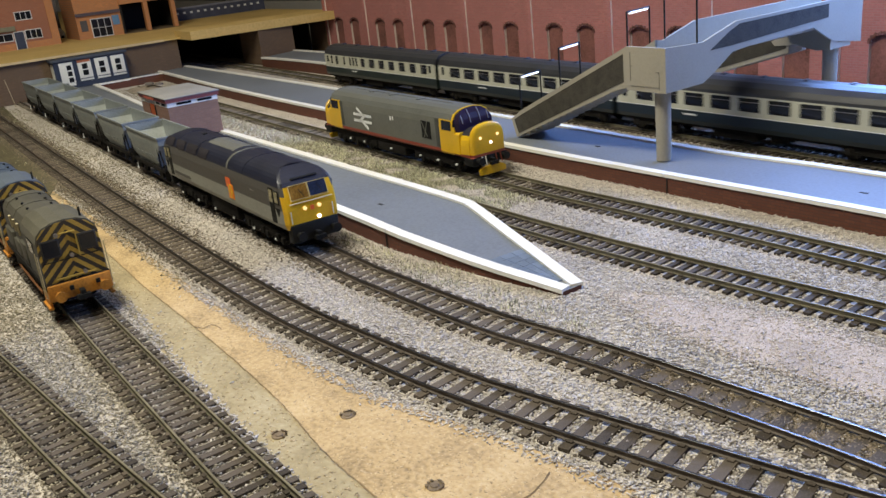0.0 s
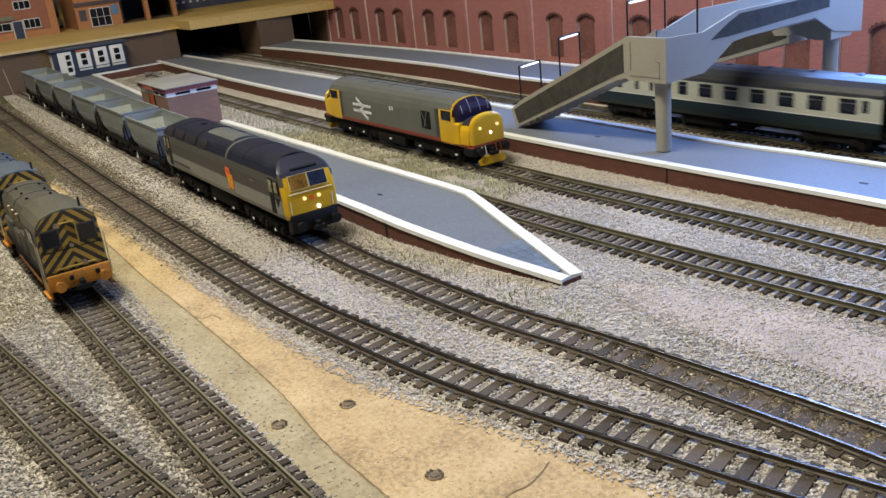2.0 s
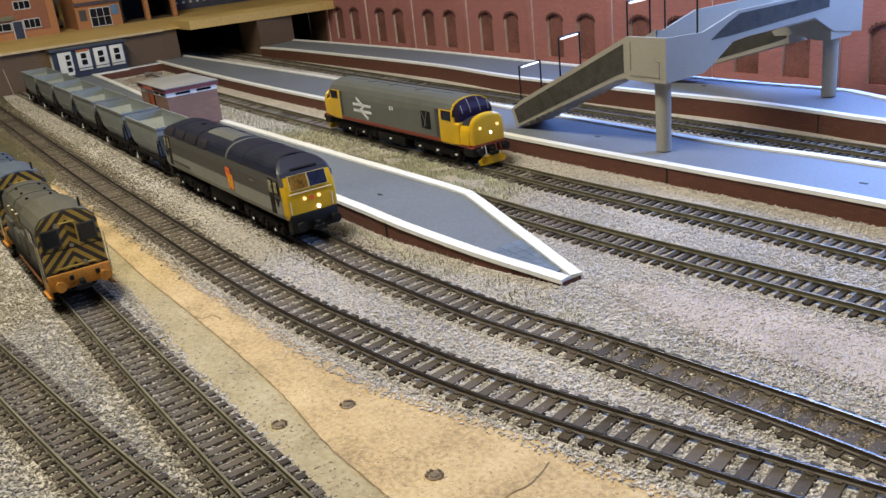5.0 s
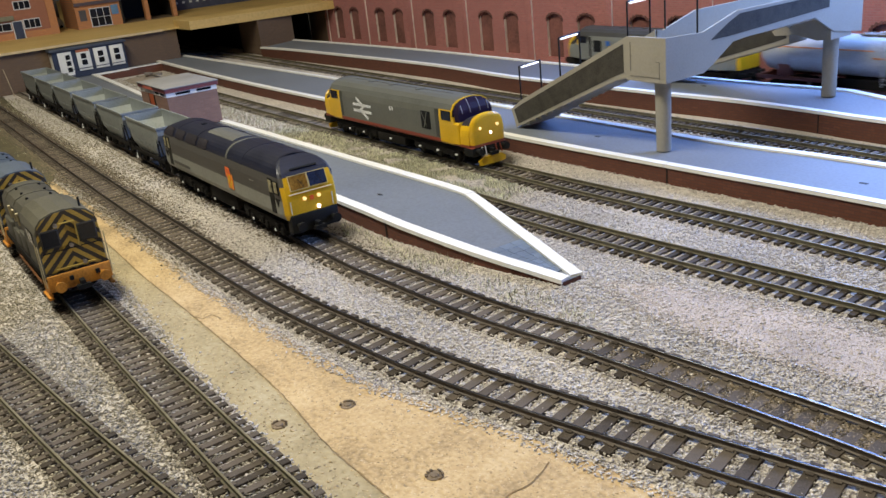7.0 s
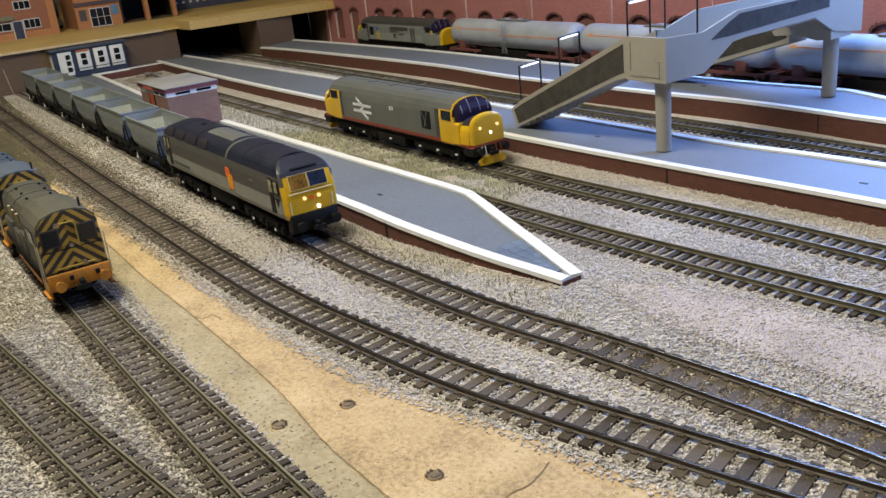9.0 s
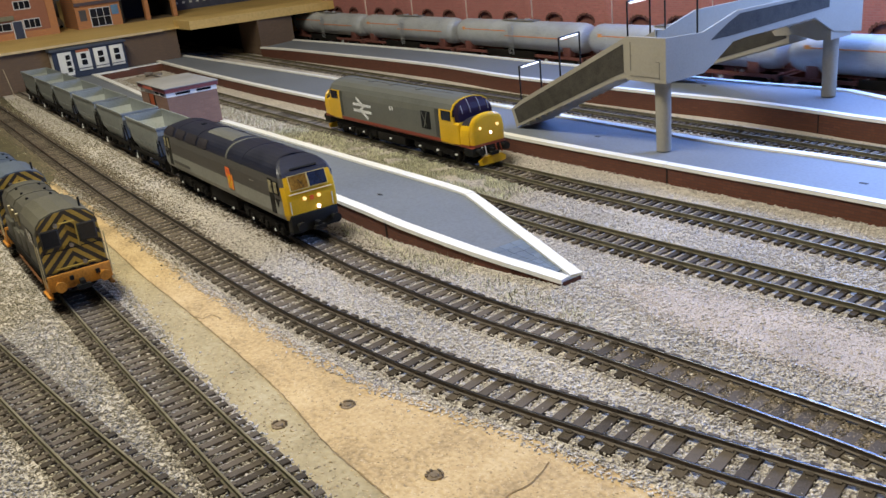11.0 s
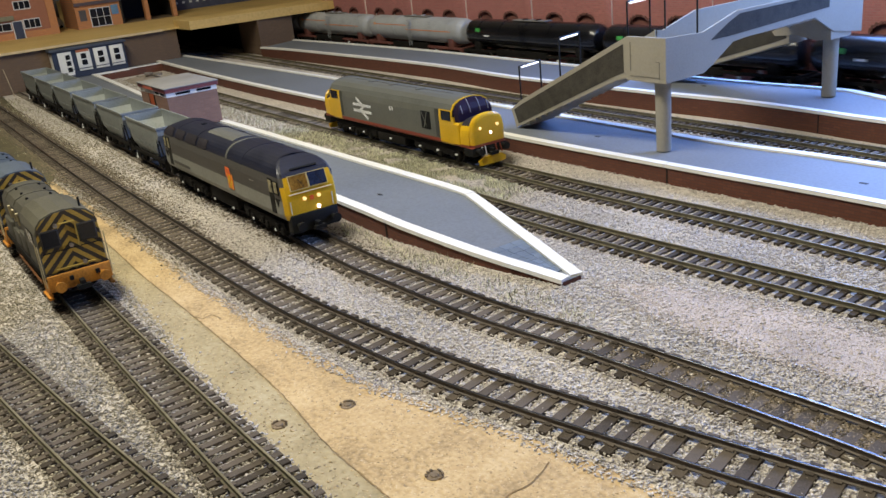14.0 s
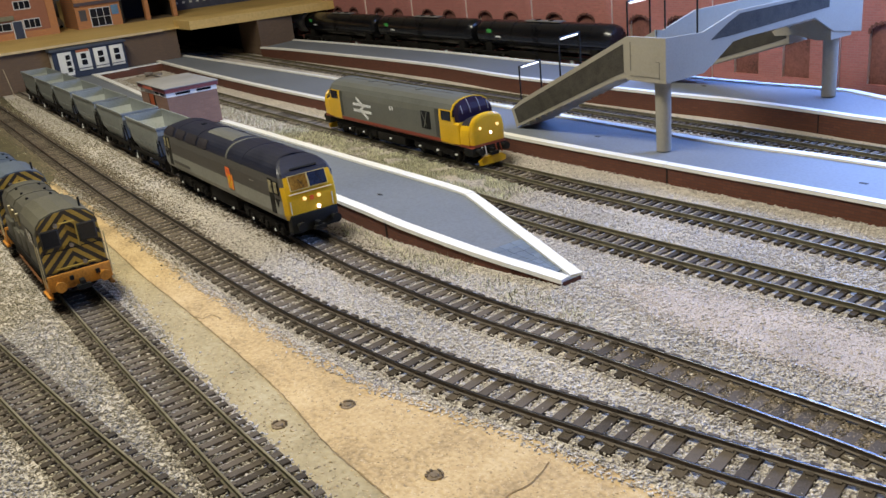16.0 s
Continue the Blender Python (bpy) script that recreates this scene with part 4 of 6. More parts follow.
def shunter(label, m, body, roofm):
    """A six-wheel shunting engine: cab at the near end, bonnet behind it, jackshaft wheels below."""
    ob = root("shunting_locomotive", label, "locomotive", "shunting locomotives", m=m)
    stripes = chevron_mat()
    orange = mat("weathered_orange", (0.46, 0.185, 0.016), 0.6, vary=0.3, scale=90, fine=900)
    half = [(0.0155, 0.0195), (0.0158, 0.0340), (0.0155, 0.0410), (0.0143, 0.0452), (0.0112, 0.0486), (0.0062, 0.0506), (0.0, 0.0512)]
    bm = loft(bmesh.new(), [[Vector((x, y, z)) for y, z in mirror_profile(half)] for x in (0.0170, 0.0555)])
    part("cab", bm, [body, stripes], ob, "black and yellow striped cab end", choose=lambda c, n: 1 if abs(n.x) > 0.9 else 0)
    bm = loft(bmesh.new(), [[Vector((x, y * 1.03, z + 0.0006)) for y, z in mirror_profile(half[2:])] for x in (0.0155, 0.0549)])
    part("cab_roof", bm, roofm, ob, "weathered curved cab roof")
    hood = [(0.0138, 0.0195), (0.0140, 0.0370), (0.0134, 0.0415), (0.0110, 0.0450), (0.0060, 0.0470), (0.0, 0.0475)]
    bm = loft(bmesh.new(), [[Vector((x, y, z)) for y, z in mirror_profile(hood)] for x in (-0.0560, -0.02, 0.0168)])
    part("bonnet", bm, [body, stripes], ob, choose=lambda c, n: 1 if n.x < -0.9 else 0)
    for x in (-0.045, -0.020, 0.004):
        bm = loft(bmesh.new(), [[Vector((x + d, y * 1.02, z + 0.0004)) for y, z in mirror_profile(hood[2:])] for d in (-0.0006, 0.0006)])
        part("bonnet_rib", bm, roofm, ob)
    part("running_plate", boxes((-0.0575, 0.0575, -0.0165, 0.0165, 0.0160, 0.0195), bev=0.0004), M_WEATHER, ob)
    for s in (-1, 1):
        for x0, x1, h in ((-0.050, -0.028, 0.031), (-0.024, -0.006, 0.029), (-0.003, 0.012, 0.032)):
            part("side_locker", boxes((x0, x1, min(s * 0.0124, s * 0.0158), max(s * 0.0124, s * 0.0158), 0.0195, h), bev=0.0006), body, ob)
        part("cab_side_window", boxes((0.030, 0.044, min(s * 0.0157, s * 0.0161), max(s * 0.0157, s * 0.0161), 0.0335, 0.0405)), M_GLASS, ob)
        part("ladder", boxes((0.0565, 0.0572, s * 0.0168 - 0.00025, s * 0.0168 + 0.00025, 0.013, 0.036), (0.0500, 0.0505, s * 0.0168 - 0.00025, s * 0.0168 + 0.00025, 0.013, 0.036)), mat("cream_rail", (0.45, 0.38, 0.22), 0.6), ob, "pale handrails")
        part("footstep", boxes((0.040, 0.0555, min(s * 0.0150, s * 0.0172), max(s * 0.0150, s * 0.0172), 0.0055, 0.0068), (0.041, 0.0545, min(s * 0.0150, s * 0.0160), max(s * 0.0150, s * 0.0160), 0.0068, 0.0160)), orange, ob)
        part("outside_frame", boxes((-0.050, 0.050, min(s * 0.0128, s * 0.0146), max(s * 0.0128, s * 0.0146), 0.0070, 0.0160)), M_WEATHER, ob)
        for k, x in enumerate((-0.030, 0.0, 0.030)):
            bm = cyl(bmesh.new(), (x, s * 0.0094, 0.0092), (0, 1, 0), 0.0092, 0.0024, 20)
            part("wheel", bm, M_WEATHER, ob)
        part("coupling_rod", boxes((-0.032, 0.032, min(s * 0.0150, s * 0.0157), max(s * 0.0150, s * 0.0157), 0.0080, 0.0098)), mat("rod_rust", (0.25, 0.10, 0.03), 0.6, vary=0.3), ob)
    for s in (-1, 1):
        part("buffer_beam", boxes((min(s * 0.0555, s * 0.0590), max(s * 0.0555, s * 0.0590), -0.0162, 0.0162, 0.0105, 0.0192), bev=0.0005), orange, ob, "chipped orange buffer beam")
        buffers(ob, s * 0.0590, s, 0.0140, m=orange)
        bm = boxes((min(s * 0.0590, s * 0.0602), max(s * 0.0590, s * 0.0602), -0.0055, -0.0035, 0.0150, 0.0172), (min(s * 0.0590, s * 0.0602), max(s * 0.0590, s * 0.0602), 0.0080, 0.0100, 0.0150, 0.0172))
        part("hose", bm, M_BLACK, ob)
    frame_m = mat("window_rubber", (0.03, 0.027, 0.022), 0.6, vary=0.2)
    for y in (-0.0094, 0.0094):
        w = part("end_window", boxes((0.0554, 0.0562, y - 0.0048, y + 0.0048, 0.0330, 0.0428), bev=0.0002), frame_m, ob, "dark end window")
        part("window_pane", boxes((0.0556, 0.0564, y - 0.0040, y + 0.0040, 0.0338, 0.0420)), M_GLASS, w)
    part("handrail", boxes((0.0562, 0.0568, -0.0148, 0.0148, 0.0308, 0.0313)), M_BLACK, ob)
    part("lamp_bracket", boxes((0.0560, 0.0572, -0.0035, 0.0042, 0.0448, 0.0453), (0.0560, 0.0570, 0.0038, 0.0044, 0.0310, 0.0450)), mat("dull_yellow", (0.42, 0.28, 0.05), 0.5), ob)
    part("pipe_run", boxes((0.0560, 0.0572, -0.0100, 0.0100, 0.0208, 0.0216)), mat("dull_yellow", (0.42, 0.28, 0.05), 0.5), ob)
    for y, z in ((-0.0055, 0.0445), (0.0, 0.0325), (0.0045, 0.0220)):
        part("tail_lamp", cyl(bmesh.new(), (0.0565, y, z), (1, 0, 0), 0.0011, 0.0016, 10), M_STEEL, ob)
    part("horn", cyl(bmesh.new(), (0.048, 0.0102, 0.0520), (0, 0, 1), 0.0006, 0.005, 8), M_BLACK, ob)
    for s in (-1, 1):
        for k in range(3):
            x = -0.004 - 0.012 * k
            part("filler_pipe", rod(bmesh.new(), (x, s * 0.0142, 0.0340), (x + 0.004, s * 0.0150, 0.0420), 0.0007), mat("cream_rail", (0.45, 0.38, 0.22), 0.6), ob, "pale side pipe")
            part("roof_bolt", cyl(bmesh.new(), (-0.008 - 0.016 * k, s * 0.0065, 0.0472), (0, 0, 1), 0.0008, 0.0012, 8), M_BLACK, ob)


def hopper(m):
    """An open-topped steel hopper wagon."""
    ob = root("hopper_wagon", "empty open-topped grey steel hopper wagon", "wagon", "hopper wagons", m=m)
    steel = mat("galvanised_grey", (0.225, 0.243, 0.232), 0.5, vary=0.2, scale=45, fine=700, bump=0.1)
    bm = bmesh.new()
    L, W, top, t = 0.0450, 0.0165, 0.0398, 0.0006
    out = [[(-L, -W, top), (L, -W, top), (L, W, top), (-L, W, top)], [(-L, -W, 0.0335), (L, -W, 0.0335), (L, W, 0.0335), (-L, W, 0.0335)],
           [(-L + 0.012, -W, 0.0205), (L - 0.012, -W, 0.0205), (L - 0.012, W, 0.0205), (-L + 0.012, W, 0.0205)],
           [(-0.030, -W + 0.003, 0.0135), (0.030, -W + 0.003, 0.0135), (0.030, W - 0.003, 0.0135), (-0.030, W - 0.003, 0.0135)]]
    inn = [[(x - math.copysign(t, x), y - math.copysign(t, y), z) for x, y, z in out[0]], [(x - math.copysign(t, x), y - math.copysign(t, y), 0.0335) for x, y, z in out[0]],
           [(x * 0.62, y * 0.72, 0.0165) for x, y, z in out[3]]]
    vo = [[bm.verts.new(p) for p in r] for r in out]
    vi = [[bm.verts.new(p) for p in r] for r in inn]
    for a, b in zip(vo, vo[1:]):
        for i in range(4):
            bm.faces.new((a[i], a[(i + 1) % 4], b[(i + 1) % 4], b[i]))
    for a, b in zip(vi, vi[1:]):
        for i in range(4):
            bm.faces.new((a[i], b[i], b[(i + 1) % 4], a[(i + 1) % 4]))
    for i in range(4):
        bm.faces.new((vo[0][i], vi[0][i], vi[0][(i + 1) % 4], vo[0][(i + 1) % 4]))
    bm.faces.new(vo[3])
    bm.faces.new(vi[2])
    part("hopper_body", bm, steel, ob)
    part("top_rim", boxes((-L - 0.0008, L + 0.0008, -W - 0.0008, -W + 0.0004, top - 0.0012, top + 0.0004), (-L - 0.0008, L + 0.0008, W - 0.0004, W + 0.0008, top - 0.0012, top + 0.0004),
                          (-L - 0.0008, -L + 0.0004, -W, W, top - 0.0012, top + 0.0004), (L - 0.0004, L + 0.0008, -W, W, top - 0.0012, top + 0.0004)), steel, ob)
    for s in (-1, 1):
        for x in (-0.038, 0.038):
            part("corner_post", boxes((x - 0.0006, x + 0.0006, min(s * 0.0155, s * 0.0166), max(s * 0.0155, s * 0.0166), 0.0130, 0.0300)), M_WEATHER, ob)
            part("end_brace", rod(bmesh.new(), (math.copysign(0.0470, x), s * 0.0150, 0.0140), (math.copysign(0.0405, x), s * 0.0152, 0.0290), 0.0007, 6), M_WEATHER, ob)
        for x in (-0.027, -0.017, -0.006, 0.006, 0.017, 0.027):
            part("hopper_rib", rod(bmesh.new(), (x * 0.92, s * 0.0140, 0.0138), (x, s * 0.0168, 0.0235), 0.0006, 6), steel, ob)
        part("solebar", boxes((-0.048, 0.048, min(s * 0.0140, s * 0.0160), max(s * 0.0140, s * 0.0160), 0.0105, 0.0135)), M_WEATHER, ob)
        for x in (-0.0300, 0.0300):
            bm = cyl(bmesh.new(), (x, s * 0.0094, 0.0072), (0, 1, 0), 0.0072, 0.0024, 16)
            part("wheel", bm, M_WEATHER, ob)
            part("axle_guard", boxes((x - 0.005, x + 0.005, min(s * 0.0135, s * 0.0150), max(s * 0.0135, s * 0.0150), 0.0050, 0.0110)), M_WEATHER, ob)
        part("brake_handle", boxes((-0.0350, -0.0325, min(s * 0.0156, s * 0.0166), max(s * 0.0156, s * 0.0166), 0.0035, 0.0052), (-0.0342, -0.0334, min(s * 0.0156, s * 0.0162), max(s * 0.0156, s * 0.0162), 0.0052, 0.0085)), M_PAPER, ob, "white brake lever end")
        part("end_frame", boxes((min(s * 0.0455, s * 0.0480), max(s * 0.0455, s * 0.0480), -0.0160, 0.0160, 0.0105, 0.0150)), M_WEATHER, ob)
        buffers(ob, s * 0.0480, s)
    return ob


def coach(label, low_col, kind):
    """A corridor coach with a cream window band."""
    ob = root("passenger_coach", label, "coach", "passenger coaches")
    half = [(0.0168, 0.0118), (0.0178, 0.0150), (0.0179, 0.0228), (0.0177, 0.0378), (0.0171, 0.0400), (0.0150, 0.0436), (0.0106, 0.0468), (0.0053, 0.0485), (0.0, 0.0490)]
    prof = mirror_profile(half)
    low = mat("coach_lower_" + kind, low_col, 0.35, vary=0.15, scale=40, fine=700, bump=0.05)
    cream = mat("coach_cream", (0.46, 0.45, 0.35), 0.4, vary=0.08, scale=40, fine=700, bump=0.05)
    roof = mat("coach_roof", (0.032, 0.033, 0.038), 0.36, vary=0.2, scale=40, fine=700)
    bm = loft(bmesh.new(), [[Vector((x, y, z)) for y, z in prof] for x in (-0.131, -0.08, 0, 0.08, 0.131)])
    part("body", bm, [low, cream, roof], ob, choose=lambda c, n: 2 if c.z > 0.0385 else (0 if abs(n.x) > 0.9 or c.z < 0.0229 else 1))
    windows = {"open": [(-0.100 + 0.0252 * k, 0.0180) for k in range(9)], "brake": [(-0.112, 0.004), (-0.098, 0.006), (-0.078, 0.004), (-0.062, 0.004), (-0.054, 0.004), (-0.046, 0.004), (-0.030, 0.009)] + [(-0.008 + 0.0232 * k, 0.0125) for k in range(6)]}[kind]
    for s in (-1, 1):
        y = 0.0177 * s
        for x, w in windows:
            g = part("window", boxes((x - w / 2, x + w / 2, min(y - s * 0.0006, y + s * 0.0003), max(y - s * 0.0006, y + s * 0.0003), 0.0266, 0.0366), bev=0.00025), M_GLASS, ob)
            part("window_bar", boxes((x - w / 2, x + w / 2, min(y, y + s * 0.0005), max(y, y + s * 0.0005), 0.0336, 0.0340)), M_STEEL, g)
        for x in (-0.122, 0.120):
            d = part("door", boxes((x - 0.0042, x + 0.0042, min(y, y + s * 0.0003), max(y, y + s * 0.0003), 0.0229, 0.0382)), cream, ob)
            part("door_window", boxes((x - 0.0022, x + 0.0022, min(y, y + s * 0.0005), max(y, y + s * 0.0005), 0.0285, 0.0364)), M_GLASS, d)
        part("white_line", boxes((-0.131, 0.131, min(y, y + s * 0.0004), max(y, y + s * 0.0004), 0.0226, 0.0231)), M_PAPER, ob)
        part("number_bar", boxes((-0.060, -0.047, min(y, y + s * 0.0004), max(y, y + s * 0.0004), 0.0190, 0.0202)), M_PAPER, ob)
        part("gangway", boxes((min(s * 0.131, s * 0.1335), max(s * 0.131, s * 0.1335), -0.0065, 0.0065, 0.0140, 0.0428), bev=0.0006), M_BLACK, ob)
        buffers(ob, s * 0.1305, s, 0.0130)
    part("underframe", boxes((-0.128, 0.128, -0.0150, 0.0150, 0.0095, 0.0122), (-0.035, 0.005, -0.0135, 0.0135, 0.004, 0.0098), (0.015, 0.030, -0.012, 0.012, 0.005, 0.0098), bev=0.0005), M_WEATHER, ob)
    for k in range(7):
        part("roof_vent", boxes((-0.105 + 0.035 * k - 0.0014, -0.105 + 0.035 * k + 0.0014, -0.0025, 0.0025, 0.0487, 0.0499), bev=0.0003), roof, ob)
    for x in (-0.095, 0.095):
        bogie(ob, x, 0.034, 2, 0.045)
    return ob


def tank(black):
    """A long bogie tank wagon."""
    ob = root("tank_wagon", "black bogie tank wagon with a small green panel" if black else "pale grey bogie tank wagon with orange stripes", "wagon", "tank wagons")
    shell = mat("tank_black", (0.006, 0.006, 0.007), 0.24, vary=0.3, scale=30, fine=600, bump=0.05) if black else mat("tank_grey", (0.36, 0.37, 0.38), 0.42, vary=0.2, scale=28, fine=600, bump=0.06)
    r, zc, L = 0.0168, 0.0350, 0.1190
    bm = bmesh.new()
    rings = []
    for x, k in ((-L, 0.45), (-L + 0.002, 0.78), (-L + 0.006, 0.95), (-L + 0.011, 1.0), (L - 0.011, 1.0), (L - 0.006, 0.95), (L - 0.002, 0.78), (L, 0.45)):
        rings.append([bm.verts.new((x, r * k * math.cos(a), zc + r * k * math.sin(a))) for a in np.linspace(0, 2 * math.pi, 29)[:-1]])
    for a, b in zip(rings, rings[1:]):
        for i in range(28):
            f = bm.faces.new((a[i], a[(i + 1) % 28], b[(i + 1) % 28], b[i]))
            f.smooth = True
    bm.faces.new(rings[0])
    bm.faces.new(rings[-1])
    part("barrel", bm, shell, ob)
    for x in (-0.088, -0.045, 0.0, 0.045, 0.088):
        bm = cyl(bmesh.new(), (x, 0, zc), (1, 0, 0), r + 0.0003, 0.0010, 28)
        part("barrel_band", bm, shell, ob)
    part("walkway", boxes((-0.030, 0.030, -0.0055, 0.0055, zc + r - 0.0002, zc + r + 0.0010), bev=0.0002), mat("walkway_grey", (0.16, 0.15, 0.14), 0.7, vary=0.3), ob)
    for x in (-0.012, 0.012):
        part("manhole", cyl(bmesh.new(), (x, 0, zc + r + 0.0012), (0, 0, 1), 0.0036, 0.0022, 16), shell, ob)
    sole = M_WEATHER if black else mat("solebar_red_brown", (0.17, 0.062, 0.050), 0.6, vary=0.3)
    for s in (-1, 1):
        part("solebar", boxes((-0.119, 0.119, min(s * 0.0135, s * 0.0152), max(s * 0.0135, s * 0.0152), 0.0128, 0.0158)), sole, ob)
        part("belly_pan", boxes((-0.052, 0.040, min(s * 0.0120, s * 0.0155), max(s * 0.0120, s * 0.0155), 0.0105, 0.0180)), M_WEATHER, ob, "black underframe equipment")
        for x in (-0.094, 0.094):
            part("saddle", boxes((x - 0.006, x + 0.006, min(s * 0.004, s * 0.0140), max(s * 0.004, s * 0.0140), 0.0155, 0.0270), bev=0.0005), sole, ob)
        y = s * (r + 0.0001)
        if black:
            part("panel", plate((-0.088, s * r * 0.967, zc + r * 0.26), 0.0004, 0.0065, 0.0085, 0, 0), mat("panel_green", (0.06, 0.36, 0.07), 0.5), ob, "green maker's panel")
            part("white_bar", plate((-0.070, s * r * 0.998, zc - 0.001), 0.0003, 0.0018, 0.0100), M_PAPER, ob)
        else:
            for x0, x1, a, h in ((-0.098, -0.012, 22, 0.0011), (-0.012, 0.098, 3, 0.0012)):
                part("stripe", plate(((x0 + x1) / 2, s * (r + 0.0001) * math.cos(radians(a)), zc + r * math.sin(radians(a))), 0.0004, h, x1 - x0), mat("faded_orange", (0.62, 0.24, 0.10), 0.5, vary=0.3, scale=90), ob, "faded orange stripe")
            part("badge", plate((-0.098, s * r * 0.93, zc + r * 0.36), 0.0006, 0.0050, 0.0055), mat("pale_orange", (0.75, 0.32, 0.10), 0.5, vary=0.2), ob)
        part("brake_wheel", cyl(bmesh.new(), (0.060, s * 0.0155, 0.0100), (0, 1, 0), 0.0022, 0.0008, 12), M_PAPER, ob, "white brake wheel")
        part("headstock", boxes((min(s * 0.1175, s * 0.1200), max(s * 0.1175, s * 0.1200), -0.0155, 0.0155, 0.0105, 0.0160)), sole, ob)
        buffers(ob, s * 0.1195, s)
        part("ladder", boxes((-0.0035, -0.0029, min(s * 0.0172, s * 0.0178), max(s * 0.0172, s * 0.0178), 0.0140, 0.0500), (0.0029, 0.0035, min(s * 0.0172, s * 0.0178), max(s * 0.0172, s * 0.0178), 0.0140, 0.0500),
                             *[(-0.0035, 0.0035, min(s * 0.0173, s * 0.0177), max(s * 0.0173, s * 0.0177), 0.016 + 0.004 * k, 0.0164 + 0.004 * k) for k in range(8)]), shell, ob)
    for x in (-0.090, 0.090):
        bogie(ob, x, 0.026, 2, 0.036, 0.0065)
    return ob


big_diesel()
nose_diesel("grey diesel locomotive with red waistline, yellow noses and lit lamps", pose(-0.6247, 0.3738, 0, rz=0.3),
            mat("freight_grey", (0.128, 0.128, 0.105), 0.5, vary=0.14, scale=50, fine=700, bump=0.08), mat("freight_roof", (0.105, 0.108, 0.098), 0.5, vary=0.18, scale=50, fine=700, bump=0.08),
            mat("red_stripe", (0.25, 0.046, 0.024), 0.55, vary=0.15), M_YELLOW)
olive = mat("weathered_olive", (0.080, 0.074, 0.052), 0.6, vary=0.3, scale=70, fine=800, bump=0.15)
# body takes the roof olive at about 0.72 of its value
shunter("weathered olive-grey shunter with black and yellow striped end", pose(-0.5325, 0.0728, 0, rz=0.4), mat("darker_olive", (0.058, 0.053, 0.038), 0.65, vary=0.35, scale=70, fine=800, bump=0.15), olive)
shunter("faded blue shunter with black and yellow striped end", pose(-0.6565, 0.0718, 0, rz=0.4), mat("faded_blue", (0.045, 0.065, 0.10), 0.6, vary=0.25), mat("faded_blue_roof", (0.075, 0.095, 0.125), 0.6, vary=0.25))
first = hopper(pose(-0.7555, 0.2096, 0))
for k in range(1, 6):
    x = -0.7555 - 0.1061 * k
    copy_thing(first, pose(x, interp(x, sorted(T_D)), 0))
COACHES = [coach("dark green and cream brake coach with grey roof", (0.012, 0.021, 0.018), "brake")]
COACHES.append(coach("dark blue-green and cream coach with grey roof", (0.011, 0.019, 0.024), "open"))
COACHES.append(copy_thing(COACHES[1], pose(0, 0, 0)))
TANK_TRAIN = [(0.122, nose_diesel("two-tone grey freight diesel with dark roof and yellow noses", pose(0, 0, 0), mat("sector_grey", (0.20, 0.205, 0.18), 0.5, vary=0.12, scale=50, fine=700),
                                  mat("sector_roof", (0.050, 0.048, 0.042), 0.55, vary=0.2), M_WEATHER, M_YELLOW, mat("sector_light", (0.25, 0.255, 0.225), 0.5, vary=0.12), arrow=False, lit=False))]
grey_tank, black_tank = tank(False), tank(True)
for k in range(8):
    src = grey_tank if k < 5 else black_tank
    TANK_TRAIN.append((0.2525 + 0.1235 + 0.247 * k, src if k in (0, 5) else copy_thing(src, pose(0, 0, 0))))


# ---- footbridge ----
def panel_xz(poly, y0, y1):
    return extrude(poly, "y", y0, y1)


